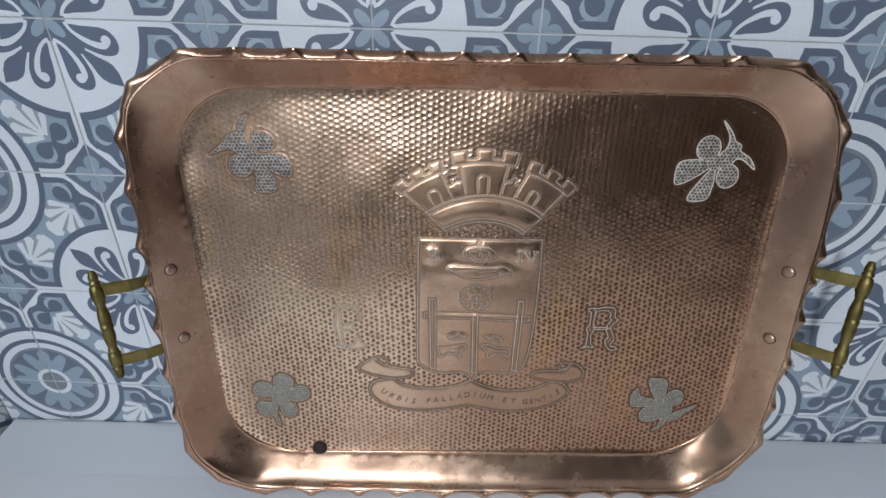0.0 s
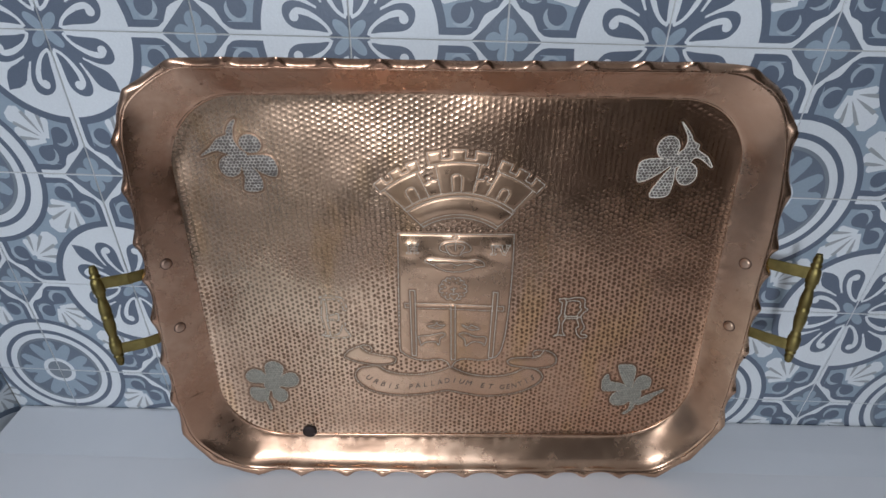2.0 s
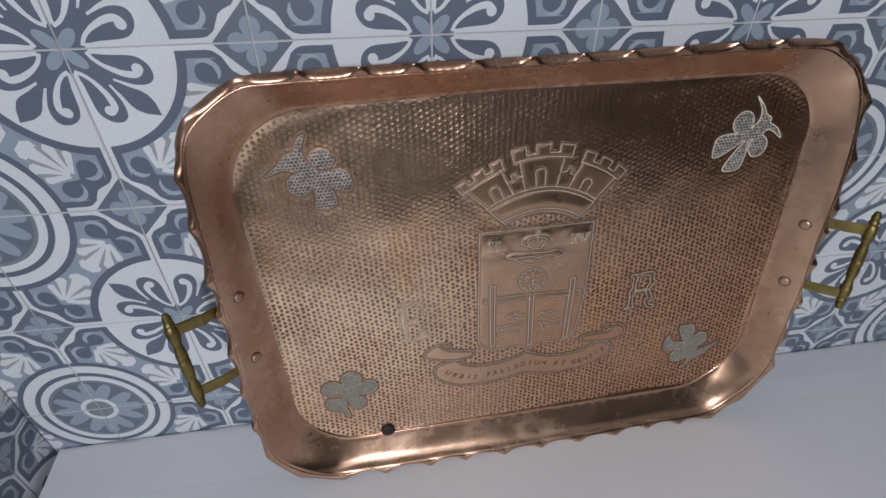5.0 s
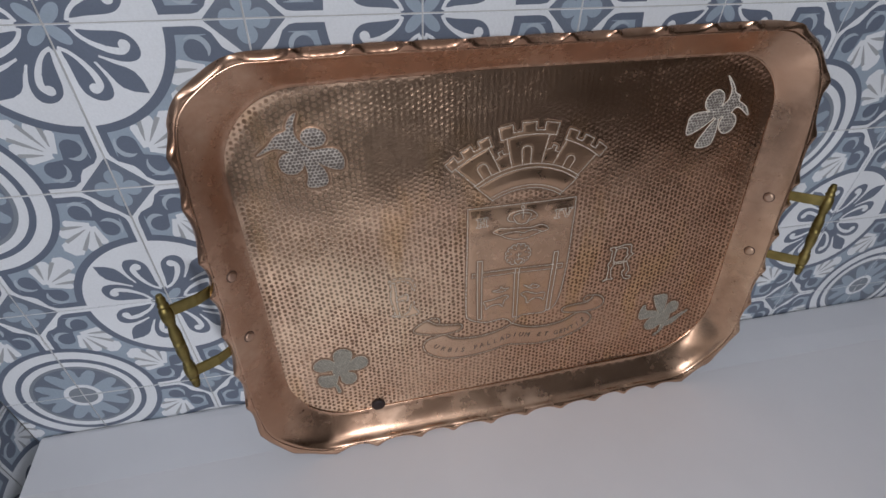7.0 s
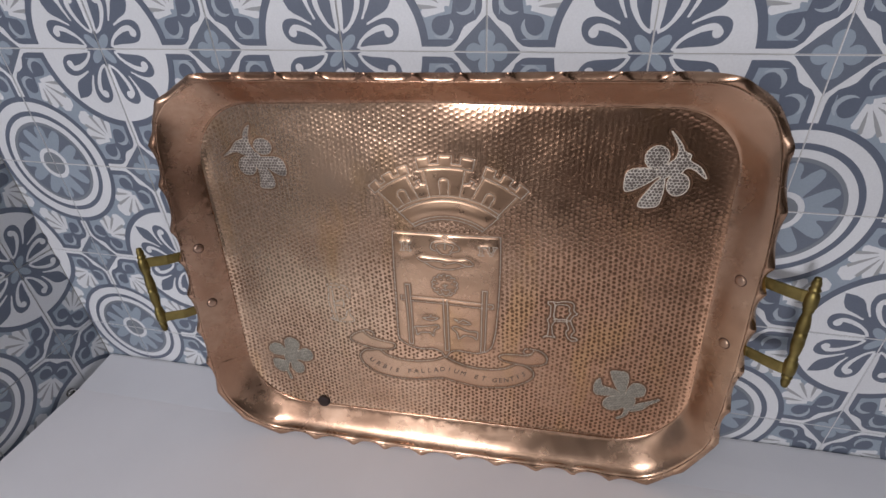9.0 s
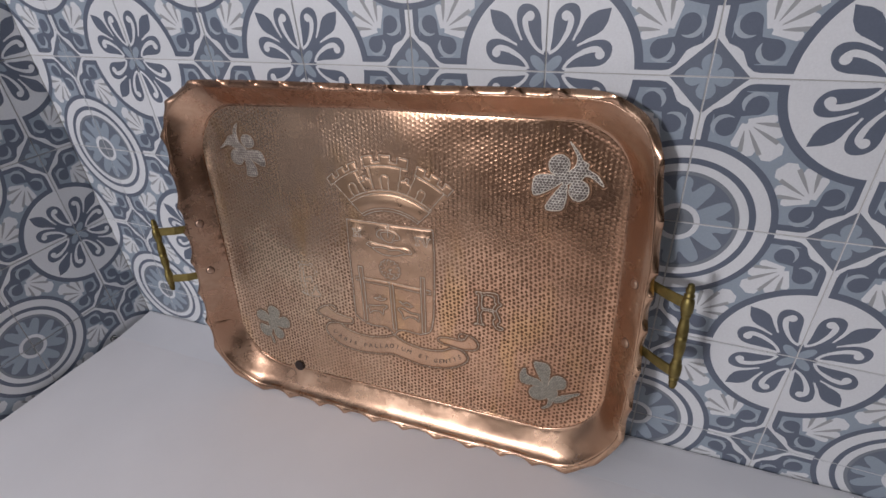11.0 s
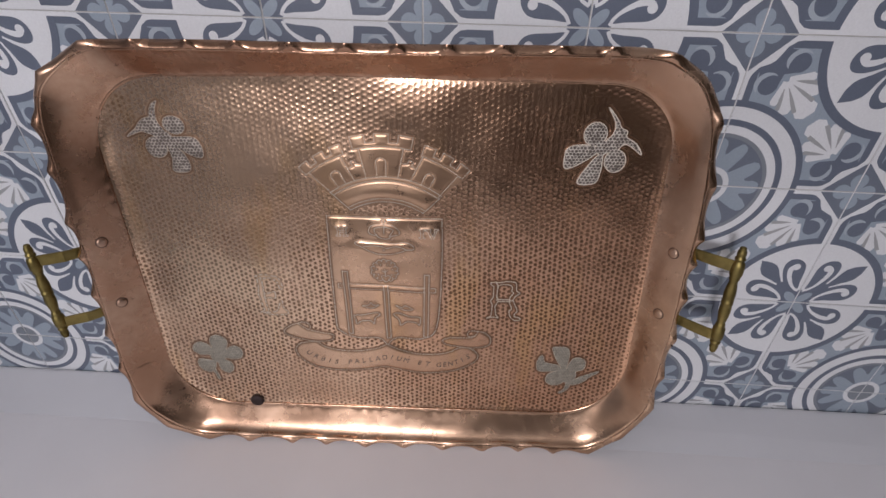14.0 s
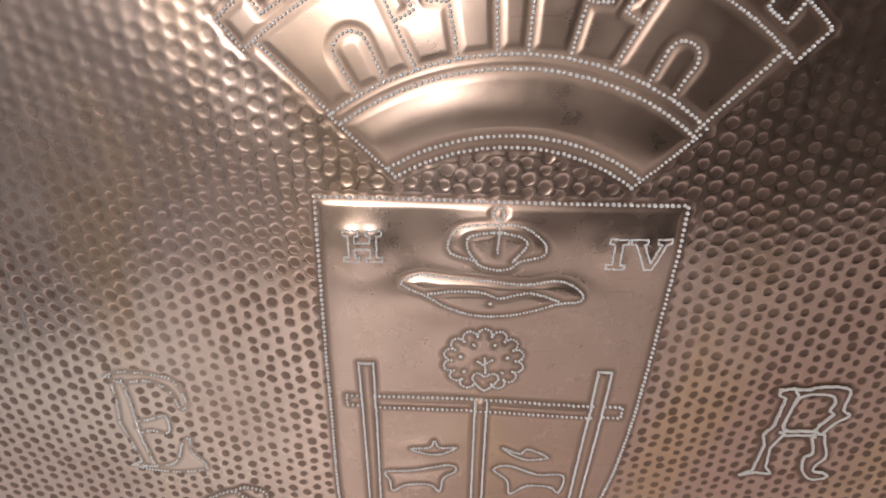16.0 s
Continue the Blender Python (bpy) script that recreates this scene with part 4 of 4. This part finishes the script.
def handle(side):
    """A turned brass grip on two flat arms riveted under the rim."""
    s = side
    thing = new("handle")
    thing.parent = tray
    tagged(thing, "turned brass handle")
    grip_u, grip_w = (0.400, 0.058) if s > 0 else (-0.408, 0.058)
    lo, hi = (-0.076, 0.064) if s > 0 else (-0.082, 0.051)
    mid = (lo + hi) / 2
    half = (hi - lo) / 2
    side_prof = [(0.0097, 0.0), (0.0097, 0.035), (0.0088, 0.045), (0.0096, 0.10), (0.0098, 0.17), (0.0088, 0.26), (0.0070, 0.36), (0.0066, 0.40), (0.0082, 0.43), (0.0084, 0.455), (0.0078, 0.47),
                 (0.0102, 0.51), (0.0106, 0.60), (0.0103, 0.68), (0.0092, 0.73), (0.0074, 0.75), (0.0072, 0.765), (0.0088, 0.785), (0.0086, 0.81), (0.0064, 0.83), (0.0074, 0.87), (0.0070, 0.92), (0.0052, 0.965),
                 (0.0056, 0.975), (0.0044, 0.995), (0.000, 1.0)]
    prof = [(r, -h) for r, h in side_prof[:0:-1]] + side_prof
    up = Matrix.Translation((grip_u, mid, grip_w)) @ Matrix.Rotation(radians(-90), 4, "X")
    bm = bmesh.new()
    lathe(bm, [(max(r * 0.64, 0.0004), -h * half) for r, h in prof][::-1], 28, up)
    part("grip", bm, BRASS, thing)
    for v in (mid + 0.66 * half, mid - 0.66 * half):
        bm = bmesh.new()
        prev = None
        stations = [(0.338, 0.0115), (0.352, 0.0200), (0.366, 0.0290), (0.380, 0.0440), (abs(grip_u) - 0.009, 0.0540), (abs(grip_u), 0.0590)]
        for i, (a, b) in enumerate(stations):
            hw = 0.0068 - 0.0018 * abs(i / 5 - 0.5) * 2 * (1 if i < 3 else 0)
            ring = [bm.verts.new((a * s, v + dv, b + dw)) for dv, dw in ((-hw, -0.0018), (hw, -0.0018), (hw, 0.0018), (-hw, 0.0018))]
            if prev:
                for k in range(4):
                    bm.faces.new((prev[k], prev[(k + 1) % 4], ring[(k + 1) % 4], ring[k]))
            else:
                bm.faces.new(ring)
            prev = ring
        bm.faces.new(prev[::-1])
        bmesh.ops.recalc_face_normals(bm, faces=bm.faces[:])
        bmesh.ops.bevel(bm, geom=[e for e in bm.edges if abs((e.verts[0].co - e.verts[1].co).x) > 0.004], offset=0.0007, segments=2, affect="EDGES")
        part("arm", bm, BRASS, thing, smooth=False)
    return thing


handle(-1)
handle(1)

# ---- patterned wall tiles: one print, turned by quarters ----


def clip_square(poly, lo, hi):
    for axis, bound, sign in ((0, lo, 1), (0, hi, -1), (1, lo, 1), (1, hi, -1)):
        out = []
        for i, p in enumerate(poly):
            q = poly[(i + 1) % len(poly)]
            a, b = sign * (p[axis] - bound), sign * (q[axis] - bound)
            if a >= 0:
                out.append(p)
            if (a >= 0) != (b >= 0):
                t = a / (a - b)
                out.append((p[0] + (q[0] - p[0]) * t, p[1] + (q[1] - p[1]) * t))
        poly = out
        if len(poly) < 3:
            return []
    return poly


class Print:
    """Glaze shapes of a tile in unit coordinates, each a hair above the last."""

    def __init__(self):
        self.items = []

    def poly(self, pts, colour, mirror=False):
        self.items.append(([list(pts)], colour))
        if mirror:
            self.items.append(([[(y, x) for x, y in pts][::-1]], colour))

    def strip(self, pts, widths, colour, mirror=False):
        p = np.array(pts, float)
        t = np.gradient(p, axis=0)
        t /= np.hypot(*t.T)[:, None]
        nrm = np.stack([-t[:, 1], t[:, 0]], 1)
        w = np.broadcast_to(np.array(widths, float), (len(p),))[:, None] / 2
        a, b = p + nrm * w, p - nrm * w
        quads = [[tuple(a[i]), tuple(b[i]), tuple(b[i + 1]), tuple(a[i + 1])] for i in range(len(p) - 1)]
        self.items.append((quads, colour))
        if mirror:
            self.items.append(([[(y, x) for x, y in q][::-1] for q in quads], colour))

    def disc(self, cx, cy, r, colour, mirror=False, n=28, ry=None, tilt=0):
        self.poly(oval(cx, cy, r, ry or r, n=n, tilt=tilt)[:-1], colour, mirror)

    def ring(self, cx, cy, r, width, colour, n=96):
        self.strip(oval(cx, cy, r, r, n=n), width, colour)


W, D, M, G, P, S, L = range(7)
GLAZES = (TILE_WHITE, TILE_DARK, TILE_MID, TILE_GREY, TILE_PALE, TILE_SLATE, TILE_SLIT)
pr = Print()
# dark ground, blue-grey fields
pr.poly([(0, 0), (1, 0), (1, 1), (0, 1)], D)
pr.poly([(0.20, 0.075), (0.775, 0.075), (0.805, 0.105), (0.815, 0.150), (0.850, 0.185), (0.895, 0.195), (0.925, 0.225), (0.925, 0.925), (0.30, 0.30)], M, mirror=True)
# shells: five white rays and the grey slits between them
SHELL = (0.738, 0.262)


def ray(a, r):
    return (SHELL[0] + r * math.cos(radians(a)), SHELL[1] + r * math.sin(radians(a)))


for mid, length, half in ((135, 0.305, 15), (106, 0.225, 11), (164, 0.225, 11), (79, 0.165, 11), (191, 0.165, 11)):
    pts = [ray(mid + 60, 0.022), ray(mid - 60, 0.022), ray(mid - half, length * 0.90), ray(mid - half * 0.45, length), ray(mid + half * 0.45, length), ray(mid + half, length * 0.90)]
    pr.poly(pts, W, mirror=True)
for a, r in ((120.5, 0.235), (149.5, 0.235), (92.5, 0.19), (177.5, 0.19)):
    pr.strip([ray(a, 0.055), ray(a, r * 0.62), ray(a, r)], (0.004, 0.022, 0.028), L, mirror=True)
# paired scrolls: round heads on a common neck, each in a pale crescent
pr.poly([(0.700, 0.216), (0.755, 0.178), (0.762, 0.140), (0.740, 0.105), (0.700, 0.090), (0.780, 0.078), (0.830, 0.120), (0.852, 0.152), (0.882, 0.172), (0.922, 0.220),
         (0.910, 0.300), (0.895, 0.260), (0.860, 0.238), (0.822, 0.245), (0.784, 0.300), (0.772, 0.228)], D, mirror=True)
taper = np.interp(np.linspace(0, 1, 19), (0, 0.25, 0.6, 1), (0.004, 0.030, 0.030, 0.004))
for cx, cy, a0, a1 in ((0.700, 0.158, 30, -128), (0.842, 0.300, -120, 38)):
    pr.disc(cx, cy, 0.059, D, mirror=True)
    pr.strip(oval(cx, cy, 0.073, 0.071, a0, a1, 18), taper if cx < 0.8 else taper[::-1], P, mirror=True)
# white bands and the diamond
BAND = 0.031
pr.poly([(0, -0.1), (0.80, -0.1), (0.80, BAND), (0, BAND)], W, mirror=True)
pr.poly([(1 - BAND, 0.2), (1.1, 0.2), (1.1, 1), (1 - BAND, 1)], W, mirror=True)
pr.poly([(1.0, -0.3), (1.0, 0.30), (0.969, 0.272), (0.962, 0.235), (0.930, 0.192), (0.882, 0.172), (0.850, 0.150), (0.832, 0.116), (0.808, 0.068), (0.768, 0.038), (0.730, 0.031), (0.70, -0.3)], W, mirror=True)
pr.poly([(1, -0.225), (1.225, 0), (1, 0.225), (0.775, 0)], S, mirror=True)
pr.disc(1, 0, 0.06, M, mirror=True)
for cx, cy in ((0.918, 0), (1, 0.082)):
    pr.disc(cx, cy, 0.055, M, mirror=True)
# medallion about the far corner
for r, c in ((0.607, D), (0.565, W), (0.481, D), (0.440, W), (0.386, G), (0.360, S)):
    pr.disc(1, 1, r, c, n=120)
LOBES = [(0.10, 44.5), (0.162, 42), (0.205, 40), (0.276, 38), (0.325, 35.5), (0.345, 32), (0.350, 27.5), (0.343, 24.5), (0.295, 19), (0.256, 16), (0.243, 13), (0.260, 10.5), (0.308, 9.5), (0.335, 7), (0.347, 4)]
for k in range(4):
    half = LOBES + [(0.350, 0)] + [(r, -d) for r, d in LOBES[::-1]]
    pr.poly([(1 + r * math.cos(radians(90 * k - d)), 1 + r * math.sin(radians(90 * k - d))) for r, d in half], M)
pr.disc(1, 1, 0.155, M, n=48)
pr.disc(1, 1, 0.146, W, n=48)
pr.disc(1, 1, 0.108, G, n=48)
# fleuron about the near corner
pr.disc(0, 0, 0.620, D, n=120)
pr.disc(0, 0, 0.568, W, n=120)
pr.poly([(0.50, -0.1), (0.70, -0.1), (0.70, BAND), (0.50, BAND)], W, mirror=True)
pr.poly([(-0.2, -0.2), (0.17, -0.2), (0.128, 0.0), (0.132, 0.040), (0.170, 0.110), (0.200, 0.160), (0.200, 0.200), (0.160, 0.200), (0.110, 0.170), (0.040, 0.132), (0, 0.128), (-0.2, 0.17)], D)
pr.poly([(0.155, 0.155), (0.215, 0.185), (0.290, 0.216), (0.350, 0.262), (0.376, 0.310), (0.390, 0.390), (0.310, 0.376), (0.262, 0.350), (0.216, 0.290), (0.185, 0.215)], D)
pr.poly(smooth_loop([(0.128, 0.032), (0.210, 0.036), (0.285, 0.040), (0.335, 0.045), (0.378, 0.062), (0.410, 0.100), (0.420, 0.145), (0.408, 0.182), (0.372, 0.204), (0.310, 0.204), (0.240, 0.180), (0.180, 0.150), (0.130, 0.105)], 4)[:-1], D, mirror=True)
curl = smooth_loop([(0.118, 0.016), (0.140, 0.056), (0.178, 0.092), (0.228, 0.122), (0.280, 0.143), (0.325, 0.148), (0.355, 0.130)], 4, False)
pr.strip(curl, np.interp(np.linspace(0, 1, len(curl)), (0, 0.3, 0.6, 0.85, 1), (0.020, 0.022, 0.036, 0.040, 0.034)), W, mirror=True)
pr.disc(0.347, 0.117, 0.030, W, mirror=True)
pr.poly([(0.255, 0.120), (0.300, 0.116), (0.318, 0.130), (0.300, 0.100), (0.270, 0.085), (0.235, 0.098)], D, mirror=True)
pr.strip([(0.168, 0.200), (0.205, 0.262), (0.240, 0.335)], (0.010, 0.013, 0.010), W, mirror=True)
for k in range(4):
    a = 45 + 90 * k
    pr.disc(0.074 * math.cos(radians(a)), 0.074 * math.sin(radians(a)), 0.068, M, ry=0.034, tilt=a)

GAP = 0.0038


def tile_mesh():
    """The tile's body with a softened edge, and its printed face."""
    verts, faces, mats = [], [], []

    def put(poly, y, mat):
        n = len(verts)
        verts.extend(((p[0] - 0.5) * T, y, (p[1] - 0.5) * T) for p in poly)
        faces.append(tuple(range(n, n + len(poly))))
        mats.append(mat)
    g, e = GAP, GAP + 0.005
    rings = [[(g, g), (1 - g, g), (1 - g, 1 - g), (g, 1 - g)]] * 2 + [[(e, e), (1 - e, e), (1 - e, 1 - e), (e, 1 - e)]]
    ys = (TILE_DEPTH, 0.0005, 0.0)
    for (r0, y0), (r1, y1) in zip(zip(rings, ys), zip(rings[1:], ys[1:])):
        for k in range(4):
            n = len(verts)
            for (x, z), y in ((r0[k], y0), (r0[(k + 1) % 4], y0), (r1[(k + 1) % 4], y1), (r1[k], y1)):
                verts.append(((x - 0.5) * T, y, (z - 0.5) * T))
            faces.append((n, n + 1, n + 2, n + 3))
            mats.append(W)
    y = -0.000006
    for polys, colour in pr.items:
        for q in polys:
            c = clip_square(q, e - 0.003, 1 - e + 0.003)
            if len(c) >= 3:
                area = sum(c[i][0] * c[(i + 1) % len(c)][1] - c[(i + 1) % len(c)][0] * c[i][1] for i in range(len(c)))
                if abs(area) > 1e-7:
                    put(c if area > 0 else c[::-1], y, colour)
        y -= 0.000006
    me = bpy.data.meshes.new("tile")
    me.from_pydata(verts, [], faces)
    for m in GLAZES:
        me.materials.append(m)
    me.polygons.foreach_set("material_index", mats)
    me.update()
    return me


TILE_MESH = tile_mesh()


def quarter(i, j):
    """Turn that brings the fleuron to the joint with two even numbers."""
    return {(0, 0): 0, (1, 0): 90, (1, 1): 180, (0, 1): 270}[(i % 2, j % 2)]


rng_tile = random.Random(4)
back_wall, side_wall = bpy.data.objects["wall_back"], bpy.data.objects["wall_side"]


def lay(parent, i, j, m, me):
    ob = new("tile", me)
    ob.parent = parent
    ob.matrix_world = m @ Matrix.Translation((0, rng_tile.uniform(-0.0003, 0.0003), 0)) @ Matrix.Rotation(-radians(quarter(i, j)), 4, "Y")
    return ob


def cut_mesh(i, j, x0, x1):
    """A tile sawn off along upright lines; the print already turned."""
    turn = Matrix.Rotation(-radians(quarter(i, j)), 4, "Y")
    bm = bmesh.new()
    bm.from_mesh(TILE_MESH)
    bm.transform(turn)
    for bound, sign in ((x0, -1), (x1, 1)):
        if bound is not None:
            bmesh.ops.bisect_plane(bm, geom=bm.verts[:] + bm.edges[:] + bm.faces[:], plane_co=(bound, 0, 0), plane_no=(sign, 0, 0), clear_outer=True)
    me = bpy.data.meshes.new("tile")
    bm.to_mesh(me)
    bm.free()
    for m in GLAZES:
        me.materials.append(m)
    return me


ROWS_J = range(-5, 4)
for j in ROWS_J:
    z = Z0 + (j + 0.5) * T
    for i in range(-1, 11):
        lay(back_wall, i, j, Matrix.Translation(((i + 0.5) * T, 0, z)), TILE_MESH)
    # the corner: one tile cut and carried round
    xc = LEFT - (-2 + 0.5) * T
    a = new("tile", cut_mesh(-2, j, xc + 0.001, None))
    a.parent = back_wall
    a.matrix_world = Matrix.Translation(((-2 + 0.5) * T, 0, z))
    b = new("tile", cut_mesh(-2, j, None, xc - 0.001))
    b.parent = side_wall
    fold = Matrix.Translation((LEFT, 0, 0)) @ Matrix.Rotation(radians(90), 4, "Z") @ Matrix.Translation((-LEFT, 0, 0))
    b.matrix_world = fold @ Matrix.Translation(((-2 + 0.5) * T, 0, z))
    for i in range(-9, -2):
        lay(side_wall, i, j, fold @ Matrix.Translation(((i + 0.5) * T, 0, z)), TILE_MESH)

# ---- a small ring by the side wall, where the table ends ----
ring_thing = tagged(new("metal_ring"), "small chrome ring with black rubber seal beside the wall", "ring")
ring_thing.matrix_world = Matrix.Translation((LEFT + 0.005, -0.098, bench_z(LEFT) - 0.001)) @ Matrix.Rotation(radians(90), 4, "Y") @ Matrix.Rotation(radians(8), 4, "X")


def torus(major, minor, material, name, lift):
    bm = bmesh.new()
    n, k = 28, 10
    rings = []
    for i in range(n):
        a = 2 * math.pi * i / n
        rings.append([bm.verts.new(((major + minor * math.cos(b)) * math.cos(a), (major + minor * math.cos(b)) * math.sin(a), lift + minor * math.sin(b)))
                      for b in (2 * math.pi * j / k for j in range(k))])
    for i in range(n):
        for j in range(k):
            bm.faces.new((rings[i][j], rings[(i + 1) % n][j], rings[(i + 1) % n][(j + 1) % k], rings[i][(j + 1) % k]))
    part(name, bm, material, ring_thing)


CHROME = Nodes("chrome").set(Base_Color=(0.75, 0.74, 0.72), Metallic=1.0, Roughness=0.15)
RUBBER = Nodes("black_rubber").set(Base_Color=(0.02, 0.02, 0.02), Roughness=0.6)
torus(0.0062, 0.0015, CHROME, "chrome_band", 0.002)
torus(0.0062, 0.0019, RUBBER, "rubber_seal", -0.002)
